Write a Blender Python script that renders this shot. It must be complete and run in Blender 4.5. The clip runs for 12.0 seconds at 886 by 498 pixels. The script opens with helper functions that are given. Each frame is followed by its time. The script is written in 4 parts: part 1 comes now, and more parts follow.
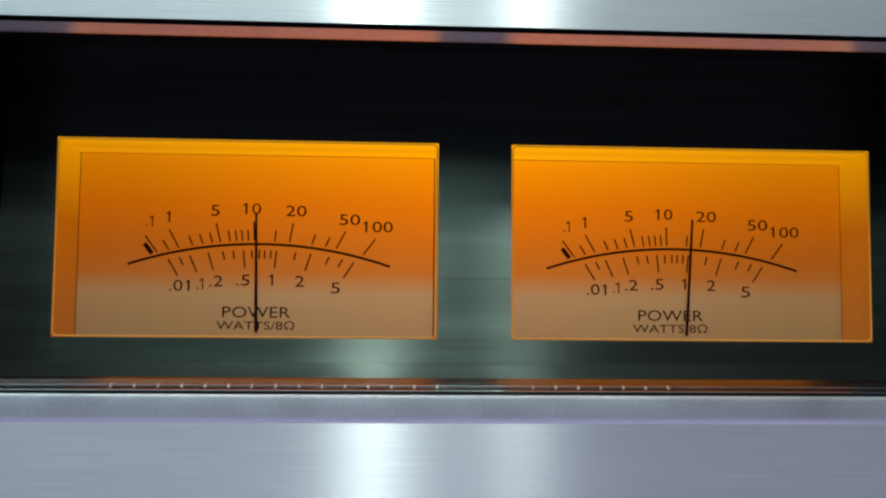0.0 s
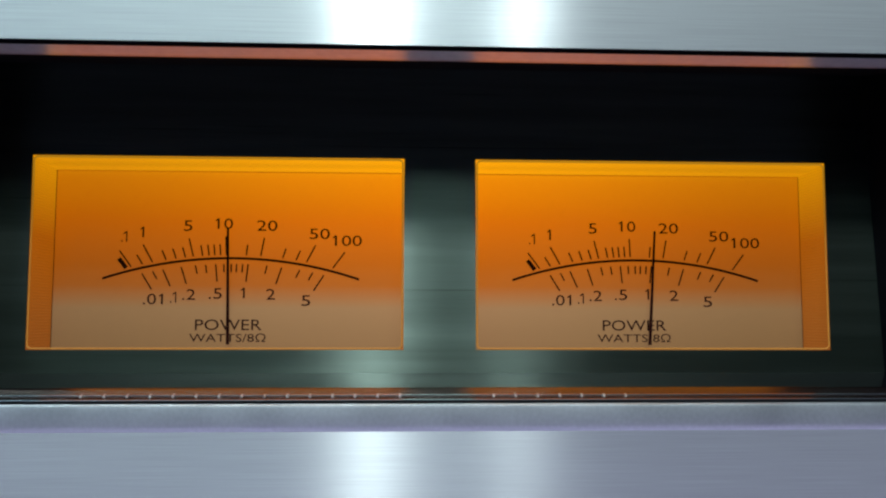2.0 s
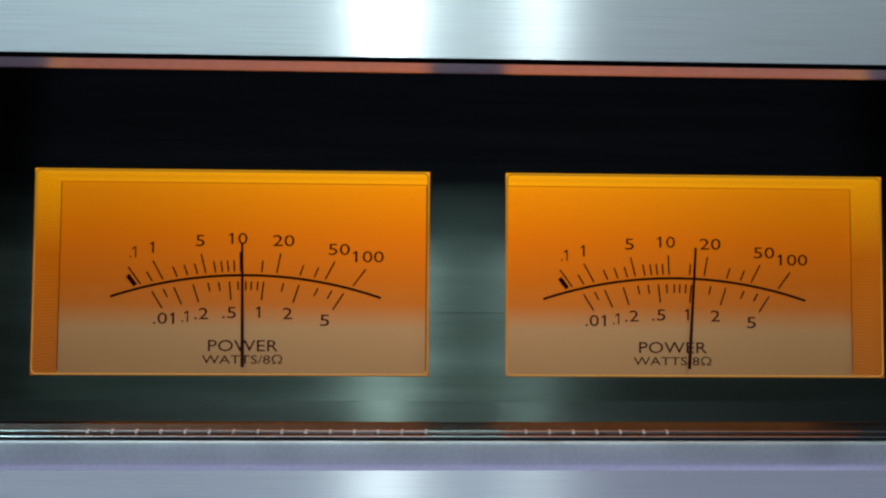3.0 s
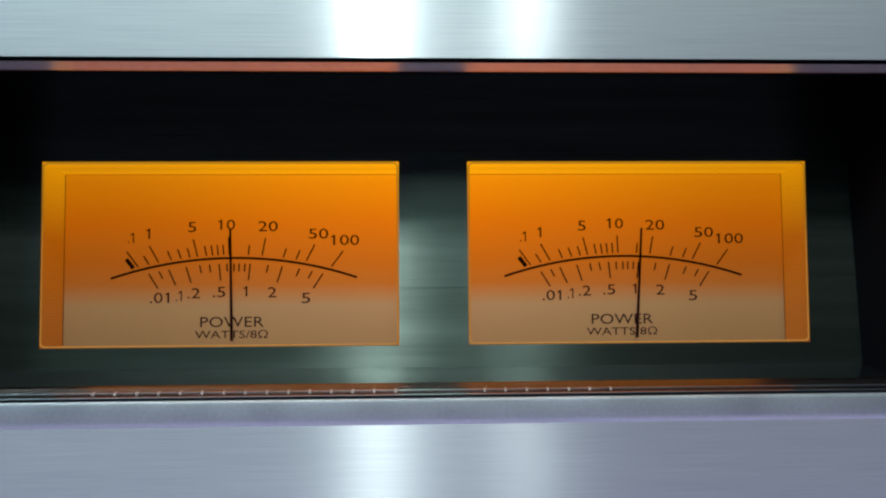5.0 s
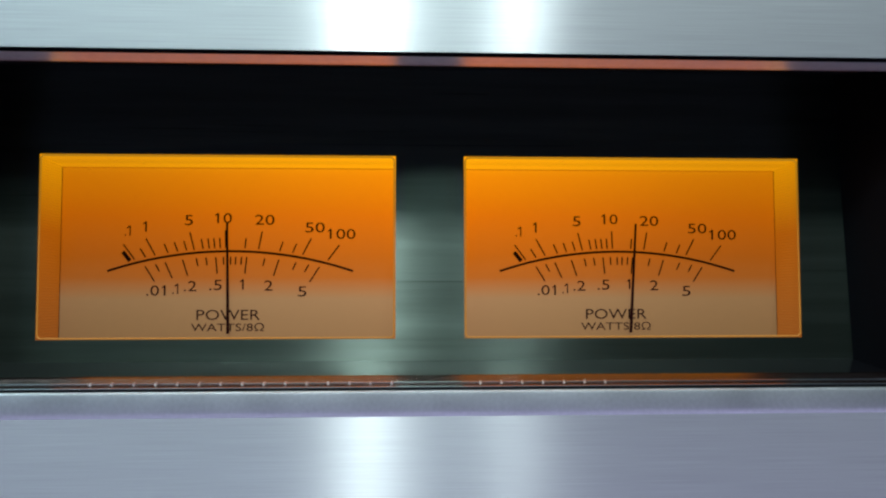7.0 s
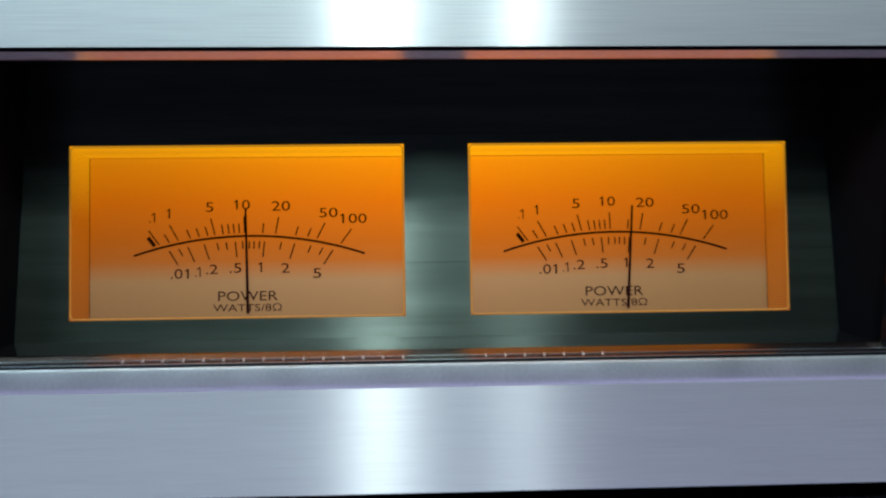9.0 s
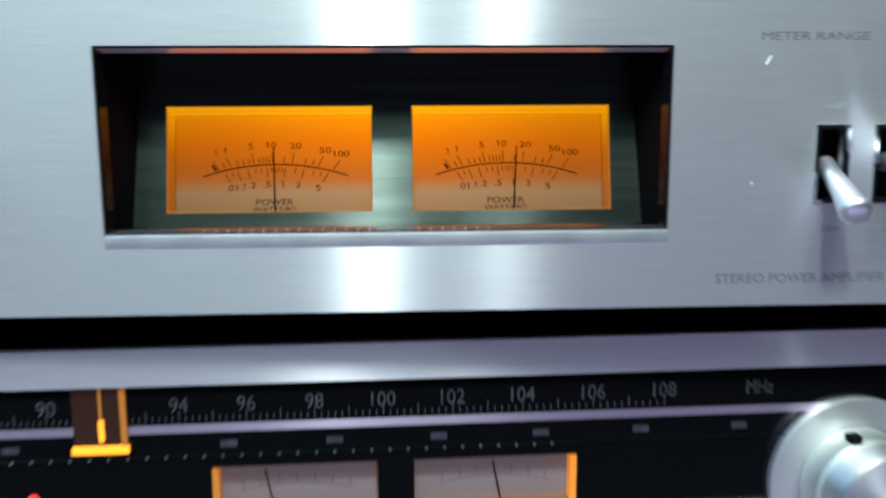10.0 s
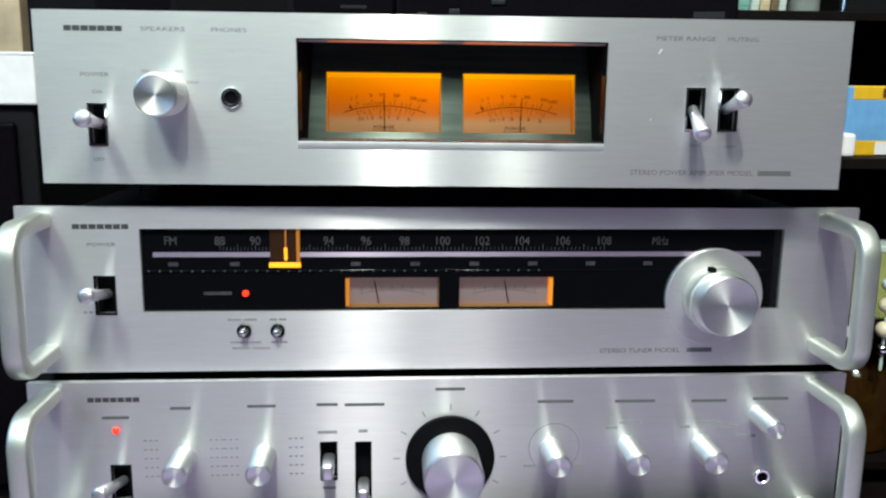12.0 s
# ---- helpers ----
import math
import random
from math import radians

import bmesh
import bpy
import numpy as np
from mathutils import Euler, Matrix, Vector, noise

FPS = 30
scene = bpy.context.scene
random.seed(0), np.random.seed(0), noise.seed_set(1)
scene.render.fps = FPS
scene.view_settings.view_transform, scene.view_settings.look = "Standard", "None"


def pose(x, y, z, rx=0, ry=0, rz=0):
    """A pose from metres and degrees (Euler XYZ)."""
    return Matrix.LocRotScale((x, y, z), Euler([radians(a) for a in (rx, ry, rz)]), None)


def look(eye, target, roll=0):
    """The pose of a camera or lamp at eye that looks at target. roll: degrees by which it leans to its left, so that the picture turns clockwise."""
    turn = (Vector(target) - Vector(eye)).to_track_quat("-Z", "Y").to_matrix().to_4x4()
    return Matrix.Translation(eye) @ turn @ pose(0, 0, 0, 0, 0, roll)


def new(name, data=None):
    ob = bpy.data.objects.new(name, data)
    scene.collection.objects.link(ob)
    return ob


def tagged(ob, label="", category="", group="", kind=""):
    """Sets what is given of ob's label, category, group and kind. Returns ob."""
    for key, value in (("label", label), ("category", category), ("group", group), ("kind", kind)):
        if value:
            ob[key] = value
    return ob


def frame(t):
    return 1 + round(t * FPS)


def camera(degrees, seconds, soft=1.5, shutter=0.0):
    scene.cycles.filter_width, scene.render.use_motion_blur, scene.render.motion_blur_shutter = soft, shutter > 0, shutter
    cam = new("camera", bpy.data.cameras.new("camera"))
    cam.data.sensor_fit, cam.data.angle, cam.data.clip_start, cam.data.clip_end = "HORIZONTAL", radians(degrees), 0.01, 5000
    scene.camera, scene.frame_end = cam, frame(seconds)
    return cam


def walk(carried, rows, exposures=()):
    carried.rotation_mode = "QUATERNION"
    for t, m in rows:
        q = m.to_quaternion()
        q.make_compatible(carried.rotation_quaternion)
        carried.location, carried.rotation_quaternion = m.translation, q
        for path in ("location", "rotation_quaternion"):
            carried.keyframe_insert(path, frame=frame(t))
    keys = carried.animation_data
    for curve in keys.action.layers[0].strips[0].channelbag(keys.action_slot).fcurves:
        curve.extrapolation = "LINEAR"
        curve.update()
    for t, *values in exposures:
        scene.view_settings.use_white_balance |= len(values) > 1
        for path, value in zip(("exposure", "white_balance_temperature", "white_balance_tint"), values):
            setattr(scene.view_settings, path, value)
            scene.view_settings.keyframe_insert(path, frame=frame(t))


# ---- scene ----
# ---- camera ----
cam = camera(54.67, 12.0, 2.2, 0.5)
PATH = [
    (0, (-0.01061, -0.11913, 0.32335), (0.01375, 0.37531, 0.25310), 1.10),
    (0.5, (-0.01141, -0.11336, 0.32280), (0.01743, 0.38133, 0.25608), 1.33),
    (1, (-0.00674, -0.12362, 0.32579), (0.01967, 0.37142, 0.26063), 0.82),
    (1.5, (-0.00527, -0.12367, 0.32380), (0.02054, 0.37207, 0.26400), 0.74),
    (2, (-0.00497, -0.12296, 0.32338), (0.01907, 0.37271, 0.26223), 0.68),
    (2.5, (-0.00453, -0.12016, 0.32660), (0.01710, 0.37476, 0.25890), 0.27),
    (3, (-0.00687, -0.11282, 0.33006), (0.00949, 0.38070, 0.25150), 0.77),
    (3.5, (-0.00067, -0.12522, 0.33232), (0.02244, 0.36740, 0.24993), 0.51),
    (3.7, (-0.00447, -0.12439, 0.32975), (0.02142, 0.36820, 0.24801), 0.46),
    (5.3, (-0.00283, -0.12881, 0.32710), (0.01685, 0.36541, 0.25385), 0.03),
    (5.5, (-0.00560, -0.12688, 0.32627), (0.01888, 0.36723, 0.25376), 0.26),
    (6, (-0.00552, -0.12896, 0.32796), (0.02126, 0.36478, 0.25376), 0.54),
    (6.5, (-0.00398, -0.13036, 0.32733), (0.02324, 0.36379, 0.25611), 0.59),
    (7, (-0.00409, -0.12951, 0.32684), (0.02186, 0.36437, 0.25328), 0.52),
    (7.2, (-0.00302, -0.13034, 0.32933), (0.02175, 0.36309, 0.25240), 0.74),
    (8.8, (-0.00071, -0.13266, 0.33115), (0.01736, 0.35919, 0.24309), -0.21),
    (9, (-0.00421, -0.13869, 0.32769), (0.01676, 0.35405, 0.24543), -0.30),
    (9.5, (-0.00349, -0.16745, 0.33018), (0.01769, 0.32497, 0.24607), 0.73),
    (10, (0.00403, -0.24195, 0.31976), (0.02791, 0.25089, 0.23889), -0.29),
    (10.5, (-0.00170, -0.32387, 0.31276), (0.01286, 0.17098, 0.24264), 0.46),
    (11, (-0.01529, -0.40372, 0.31498), (0.00891, 0.09208, 0.25503), -1.27),
    (11.5, (-0.02141, -0.44005, 0.31394), (0.00972, 0.05231, 0.23262), -0.07),
    (12, (-0.02014, -0.44992, 0.31375), (-0.00171, 0.04097, 0.22053), 0.71),
]
walk(cam, [(t, look(eye, target, roll)) for t, eye, target, roll in PATH],
     [(0.0, -0.17, 6550, 13), (1.5, -0.22, 6400, 13), (3.0, -0.3, 6250, 12), (6.0, -0.19, 6400, 13), (9.0, -0.12, 6300, 13), (10.3, 0.1, 6500, 14), (12.0, 0.15, 7350, 18)])

# ---- world and lamps ----
world = bpy.data.worlds.new("world")
scene.world = world
world.use_nodes = True
world.node_tree.nodes["Background"].inputs[0].default_value = (0.02, 0.02, 0.03, 1)
world.node_tree.nodes["Background"].inputs[1].default_value = 0.1


def lamp(name, kind, place, target, power, colour, size=0.1, size_y=None):
    data = bpy.data.lights.new(name, kind)
    data.energy, data.color = power, colour
    if kind == "AREA":
        data.shape, data.size, data.size_y = "RECTANGLE", size, size_y or size
    else:
        data.shadow_soft_size = size
    ob = new(name, data)
    ob.matrix_world = look(place, target)
    return ob


lamp("ceiling_lamp_light", "AREA", (-0.058, -0.82, 1.45), (0, 0, 0.25), 17.0, (0.84, 1.0, 0.98), 0.045, 0.16)
lamp("ceiling_lamp_light", "AREA", (0.202, -0.82, 1.45), (0, 0, 0.25), 6.4, (0.84, 1.0, 0.98), 0.03, 0.16)
lamp("room_light", "AREA", (-0.32, -1.0, 1.69), (-0.08, -0.5, 0.2), 30, (0.70, 1.0, 0.95), 1.5, 0.8)
lamp("blue_room_light", "AREA", (-1.75, -0.6, 1.25), (0, 0, 0.25), 20, (0.28, 0.62, 1.0), 1.2, 1.0)
lamp("violet_room_light", "AREA", (0.1, -1.0, -0.62), (0, 0, 0.15), 4.6, (0.62, 0.60, 1.0), 2.4, 0.5)


# ---- materials ----
def material(name):
    m = bpy.data.materials.new(name)
    m.use_nodes = True
    return m, m.node_tree.nodes, m.node_tree.links, m.node_tree.nodes["Principled BSDF"]


def grain(nodes, links, scale, stretch, detail=4.0):
    """A noise in metres, stretched along the axes; returns its factor."""
    co = nodes.new("ShaderNodeTexCoord")
    mp = nodes.new("ShaderNodeMapping")
    mp.inputs["Scale"].default_value = stretch
    tx = nodes.new("ShaderNodeTexNoise")
    tx.inputs["Scale"].default_value, tx.inputs["Detail"].default_value = scale, detail
    links.new(co.outputs["Object"], mp.inputs["Vector"])
    links.new(mp.outputs["Vector"], tx.inputs["Vector"])
    return tx.outputs["Fac"]


def ramp(nodes, links, fac, stops):
    r = nodes.new("ShaderNodeValToRGB")
    while len(r.color_ramp.elements) < len(stops):
        r.color_ramp.elements.new(0.5)
    for e, (at, c) in zip(r.color_ramp.elements, stops):
        e.position, e.color = at, (*c, 1)
    links.new(fac, r.inputs["Fac"])
    return r.outputs["Color"]


def spread(nodes, links, fac, lo, hi):
    r = nodes.new("ShaderNodeMapRange")
    r.inputs["To Min"].default_value, r.inputs["To Max"].default_value = lo, hi
    links.new(fac, r.inputs["Value"])
    return r.outputs["Result"]


def relief(nodes, links, shader, fac, strength, distance):
    b = nodes.new("ShaderNodeBump")
    b.inputs["Strength"].default_value, b.inputs["Distance"].default_value = strength, distance
    links.new(fac, b.inputs["Height"])
    links.new(b.outputs["Normal"], shader.inputs["Normal"])


def brushed(name, colour, rough, aniso, hazy=0.5, streaks=0.02, wide=0.62):
    """Aluminium brushed along x: fine grooves draw glints out upright, with a wide dull sheen under them."""
    m, nodes, links, s = material(name)
    nodes.remove(s)
    fine = grain(nodes, links, 1.0, (60, 900, 9000), 3)
    c0, c1 = [tuple(v * k for v in colour) for k in (0.91, 1.05)]
    tone = ramp(nodes, links, fine, [(0.3, c0), (0.7, c1)])
    lines = grain(nodes, links, 1.0, (14, 14, 2600), 2)
    shade = nodes.new("ShaderNodeVectorMath")
    shade.operation = "SCALE"
    links.new(tone, shade.inputs[0])
    links.new(spread(nodes, links, grain(nodes, links, 1.0, (25, 25, 420), 2), 1 - 2 * streaks, 1 + 2 * streaks), shade.inputs["Scale"])
    tone = shade.outputs[0]
    bump = nodes.new("ShaderNodeBump")
    bump.inputs["Strength"].default_value, bump.inputs["Distance"].default_value = 0.035, 0.0002
    links.new(fine, bump.inputs["Height"])
    along = nodes.new("ShaderNodeCombineXYZ")
    along.inputs[0].default_value = 1.0
    lobes = []
    for r, a in ((rough, aniso), (wide, 0.0)):
        g = nodes.new("ShaderNodeBsdfAnisotropic")
        g.inputs["Anisotropy"].default_value = a
        links.new(spread(nodes, links, lines, r * 0.95, r * 1.05), g.inputs["Roughness"])
        links.new(tone, g.inputs["Color"])
        links.new(along.outputs[0], g.inputs["Tangent"])
        links.new(bump.outputs[0], g.inputs["Normal"])
        lobes.append(g)
    mix = nodes.new("ShaderNodeMixShader")
    mix.inputs["Fac"].default_value = hazy
    links.new(lobes[0].outputs[0], mix.inputs[1])
    links.new(lobes[1].outputs[0], mix.inputs[2])
    links.new(mix.outputs[0], nodes["Material Output"].inputs["Surface"])
    return m


def spun(name, colour, rough, aniso):
    """Turned aluminium: rings round the y axis of the part, glints drawn out from the centre."""
    m, nodes, links, s = material(name)
    co = nodes.new("ShaderNodeTexCoord")
    flat = nodes.new("ShaderNodeVectorMath")
    flat.operation = "MULTIPLY"
    flat.inputs[1].default_value = (1, 0, 1)
    links.new(co.outputs["Object"], flat.inputs[0])
    away = nodes.new("ShaderNodeVectorMath")
    away.operation = "NORMALIZE"
    links.new(flat.outputs[0], away.inputs[0])
    links.new(away.outputs[0], s.inputs["Tangent"])
    size = nodes.new("ShaderNodeVectorMath")
    size.operation = "LENGTH"
    links.new(flat.outputs[0], size.inputs[0])
    n = nodes.new("ShaderNodeTexNoise")
    n.noise_dimensions = "1D"
    n.inputs["Scale"].default_value = 3000
    links.new(size.outputs["Value"], n.inputs["W"])
    c0, c1 = [tuple(v * k for v in colour) for k in (0.9, 1.05)]
    links.new(ramp(nodes, links, n.outputs["Fac"], [(0.3, c0), (0.7, c1)]), s.inputs["Base Color"])
    s.inputs["Metallic"].default_value, s.inputs["Roughness"].default_value, s.inputs["Anisotropic"].default_value = 1.0, rough, aniso
    return m


def plain(name, colour, rough, metal=0.0, scale=400.0, vary=0.12, bump=0.0, spec=0.5):
    m, nodes, links, s = material(name)
    f = grain(nodes, links, scale, (1, 1, 1), 5)
    c0, c1 = [tuple(min(1, v * k) for v in colour) for k in (1 - vary, 1 + vary)]
    links.new(ramp(nodes, links, f, [(0.3, c0), (0.7, c1)]), s.inputs["Base Color"])
    links.new(spread(nodes, links, grain(nodes, links, scale / 12, (1, 1, 1), 3), rough * 0.85, min(1, rough * 1.15)), s.inputs["Roughness"])
    s.inputs["Metallic"].default_value, s.inputs["Specular IOR Level"].default_value = metal, spec
    if bump:
        relief(nodes, links, s, f, 0.4, bump)
    return m


def glowing(name, colour, strength, base=(0.3, 0.3, 0.3)):
    m, nodes, links, s = material(name)
    s.inputs["Base Color"].default_value = (*base, 1)
    s.inputs["Emission Color"].default_value = (*colour, 1)
    s.inputs["Emission Strength"].default_value = strength
    s.inputs["Roughness"].default_value = 0.35
    return m


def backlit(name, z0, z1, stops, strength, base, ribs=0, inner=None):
    """Plastic with its light painted in as emission: stops give the glow colour from z0 up to z1."""
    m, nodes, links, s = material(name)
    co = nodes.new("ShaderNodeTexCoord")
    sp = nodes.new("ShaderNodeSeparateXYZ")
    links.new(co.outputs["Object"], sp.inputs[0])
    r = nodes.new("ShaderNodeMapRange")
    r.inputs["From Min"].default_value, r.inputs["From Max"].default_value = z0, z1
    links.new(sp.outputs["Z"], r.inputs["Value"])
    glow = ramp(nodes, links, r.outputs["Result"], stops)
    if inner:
        # painted falloff, as from a bulb between the two meters: weaker away from x = 0
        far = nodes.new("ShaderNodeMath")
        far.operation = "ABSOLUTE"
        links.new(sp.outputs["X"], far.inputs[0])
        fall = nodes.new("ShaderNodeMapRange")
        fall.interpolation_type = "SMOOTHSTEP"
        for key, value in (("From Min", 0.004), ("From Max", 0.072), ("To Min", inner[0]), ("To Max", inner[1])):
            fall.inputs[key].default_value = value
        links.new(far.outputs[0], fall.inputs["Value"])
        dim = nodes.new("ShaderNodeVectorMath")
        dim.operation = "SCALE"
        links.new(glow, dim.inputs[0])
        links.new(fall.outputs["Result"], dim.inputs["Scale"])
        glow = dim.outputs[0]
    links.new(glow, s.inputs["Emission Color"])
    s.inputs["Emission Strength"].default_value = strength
    s.inputs["Specular IOR Level"].default_value = 0.2
    f = grain(nodes, links, 900, (1, 1, 1), 4)
    c0, c1 = [tuple(v * k for v in base) for k in (0.93, 1.05)]
    links.new(ramp(nodes, links, f, [(0.3, c0), (0.7, c1)]), s.inputs["Base Color"])
    s.inputs["Roughness"].default_value = 0.5
    if ribs:
        w = nodes.new("ShaderNodeTexWave")
        w.bands_direction = "Z"
        w.inputs["Scale"].default_value, w.inputs["Distortion"].default_value = ribs / 6.283, 0.6
        links.new(co.outputs["Object"], w.inputs["Vector"])
        relief(nodes, links, s, w.outputs["Fac"], 0.5, 0.0002)
        # the ribs also vary the emission, a painted light and dark banding
        em = nodes.new("ShaderNodeMath")
        em.operation = "MULTIPLY_ADD"
        em.inputs[1].default_value, em.inputs[2].default_value = 0.14 * strength, 0.88 * strength
        links.new(w.outputs["Fac"], em.inputs[0])
        links.new(em.outputs[0], s.inputs["Emission Strength"])
    return m


def pane_glass(name, tint, rough=0.02, ior=1.49):
    m, nodes, links, s = material(name)
    nodes.remove(s)
    t, g = nodes.new("ShaderNodeBsdfTransparent"), nodes.new("ShaderNodeBsdfGlossy")
    t.inputs["Color"].default_value = (*tint, 1)
    g.inputs["Roughness"].default_value = rough
    fr, mx = nodes.new("ShaderNodeFresnel"), nodes.new("ShaderNodeMixShader")
    fr.inputs["IOR"].default_value = ior
    links.new(fr.outputs[0], mx.inputs["Fac"])
    links.new(t.outputs[0], mx.inputs[1])
    links.new(g.outputs[0], mx.inputs[2])
    links.new(mx.outputs[0], nodes["Material Output"].inputs["Surface"])
    return m


ALU = brushed("brushed_aluminium", (0.80, 0.80, 0.80), 0.265, 0.78, 0.50)
ALU_LOW = brushed("brushed_aluminium_satin", (0.74, 0.72, 0.74), 0.32, 0.74, 0.57)
SILL = plain("smooth_aluminium_edge", (0.80, 0.79, 0.83), 0.46, 1.0, 1500, 0.05)
SATIN = plain("satin_aluminium", (0.74, 0.76, 0.71), 0.52, 1.0, 1500, 0.05)
SPUN = spun("turned_aluminium", (0.86, 0.86, 0.86), 0.50, 0.7)
LEVER = plain("satin_chrome", (0.86, 0.82, 0.88), 0.44, 1.0, 600, 0.04)
CHROME = plain("chrome", (0.85, 0.85, 0.86), 0.12, 1.0, 600, 0.04)
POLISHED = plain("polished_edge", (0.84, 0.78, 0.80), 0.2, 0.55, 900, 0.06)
BLACK_PLASTIC = plain("black_plastic", (0.012, 0.012, 0.014), 0.4, 0.0, 900, 0.25, 0.00005)
BLACK_PAINT = plain("black_cabinet_paint", (0.008, 0.0075, 0.009), 0.6, 0.0, 1500, 0.3, 0.00008, 0.12)
DEEP_BLACK = plain("black_recess", (0.004, 0.004, 0.005), 0.6, 0.0, 900, 0.2, 0.0, 0.05)
PLATE = brushed("dark_brushed_plate", (0.12, 0.15, 0.13), 0.28, 0.74, 0.40, 0.2, 0.40)
GLOSS_BLACK = plain("gloss_black_acrylic", (0.004, 0.004, 0.005), 0.06, 0.0, 500, 0.2)
INK = plain("black_print", (0.045, 0.045, 0.05), 0.6, 0.0, 900, 0.2)
INK_GREY = plain("grey_print", (0.11, 0.11, 0.115), 0.6, 0.0, 900, 0.2)
INK_FAINT = plain("faint_print", (0.27, 0.27, 0.275), 0.6, 0.0, 900, 0.2)
CLEAR = pane_glass("clear_back", (1.0, 1.0, 1.0), 0.02, 1.0)
DIAL_INK = plain("brown_black_print", (0.018, 0.004, 0.003), 0.8, 0.0, 900, 0.2, 0.0, 0.03)
# the cream lower stops are emission standing in for room light on the dial
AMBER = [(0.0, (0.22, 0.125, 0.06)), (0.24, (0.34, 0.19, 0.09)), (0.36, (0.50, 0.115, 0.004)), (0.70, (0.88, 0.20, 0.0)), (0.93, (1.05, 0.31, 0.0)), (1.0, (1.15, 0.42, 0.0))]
DIAL = backlit("amber_dial_glow", 0.288, 0.3215, AMBER, 1.0, (0.10, 0.05, 0.012), 0, (1.12, 0.70))
# housing walls and rim are no lamps: their lit look is painted as emission
AMBER_WALL = backlit("amber_housing_glow", 0.288, 0.3215, [(0.0, (0.34, 0.10, 0.012)), (0.6, (0.58, 0.15, 0.002)), (1.0, (1.1, 0.46, 0.0))], 1.0, (0.20, 0.07, 0.012), 3950, (1.1, 0.78))
AMBER_RIM = backlit("amber_rim_glow", 0.288, 0.3215, [(0.0, (0.55, 0.20, 0.03)), (0.5, (0.50, 0.15, 0.01)), (1.0, (1.0, 0.50, 0.02))], 0.5, (0.3, 0.13, 0.02))
AMBER_LINE = glowing("amber_edge_glow", (0.9, 0.24, 0.0), 0.55, (0.2, 0.06, 0.005))
WINDOW_PANE = pane_glass("smoked_acrylic", (0.84, 0.84, 0.84), 0.02, 1.3)


# ---- mesh helpers (millimetres in, metres out) ----
MM = 0.001


def link(name, bm, mat, parent=None, label="", smooth=False):
    me = bpy.data.meshes.new(name)
    bmesh.ops.recalc_face_normals(bm, faces=bm.faces)
    if smooth:
        for f in bm.faces:
            f.smooth = True
        for e in bm.edges:
            if len(e.link_faces) == 2 and e.calc_face_angle(0) > radians(35):
                e.smooth = False
    bm.to_mesh(me)
    bm.free()
    me.materials.append(mat)
    ob = new(name, me)
    ob.parent = parent
    return tagged(ob, label)


def part(name, bm, mat, parent, label="", smooth=False):
    return link(name, bm, mat, parent, label, smooth)


def thing(name, label, category, group="", kind=""):
    return tagged(new(name), label, category, group, kind)


def at_centre(ob, x, y, z):
    """Moves the part's own origin to a place in millimetres, leaving it where it is."""
    v = Vector((x, y, z)) * MM
    ob.data.transform(Matrix.Translation(-v))
    ob.location = v
    return ob


def box(x0, x1, y0, y1, z0, z1, bevel=0.0, seg=2, bm=None):
    own = bmesh.new()
    r = bmesh.ops.create_cube(own, size=1.0)
    m = Matrix.Translation(Vector(((x0 + x1) / 2, (y0 + y1) / 2, (z0 + z1) / 2)) * MM) @ Matrix.Diagonal(((x1 - x0) * MM, (y1 - y0) * MM, (z1 - z0) * MM, 1))
    bmesh.ops.transform(own, matrix=m, verts=r["verts"])
    if bevel:
        bmesh.ops.bevel(own, geom=own.edges[:], offset=bevel * MM, segments=seg, profile=0.5, affect="EDGES")
    return merge(bm, own)


def merge(bm, own):
    if bm is None:
        return own
    me = bpy.data.meshes.new("tmp")
    own.to_mesh(me)
    bm.from_mesh(me)
    own.free()
    bpy.data.meshes.remove(me)
    return bm


def turned(cx, cz, profile, seg=48, bm=None):
    """A body turned round the y axis from rows of (y, radius); ends with radius 0 are closed."""
    bm = bm or bmesh.new()
    rings = []
    for y, r in profile:
        if r == 0:
            rings.append([bm.verts.new((cx * MM, y * MM, cz * MM))])
        else:
            rings.append([bm.verts.new(((cx + r * math.cos(2 * math.pi * k / seg)) * MM, y * MM, (cz + r * math.sin(2 * math.pi * k / seg)) * MM)) for k in range(seg)])
    for a, b in zip(rings, rings[1:]):
        for k in range(seg):
            j = (k + 1) % seg
            some = [a[0] if len(a) == 1 else a[k], a[0] if len(a) == 1 else a[j], b[0] if len(b) == 1 else b[j], b[0] if len(b) == 1 else b[k]]
            uniq = list(dict.fromkeys(some))
            if len(uniq) > 2:
                bm.faces.new(uniq)
    return bm


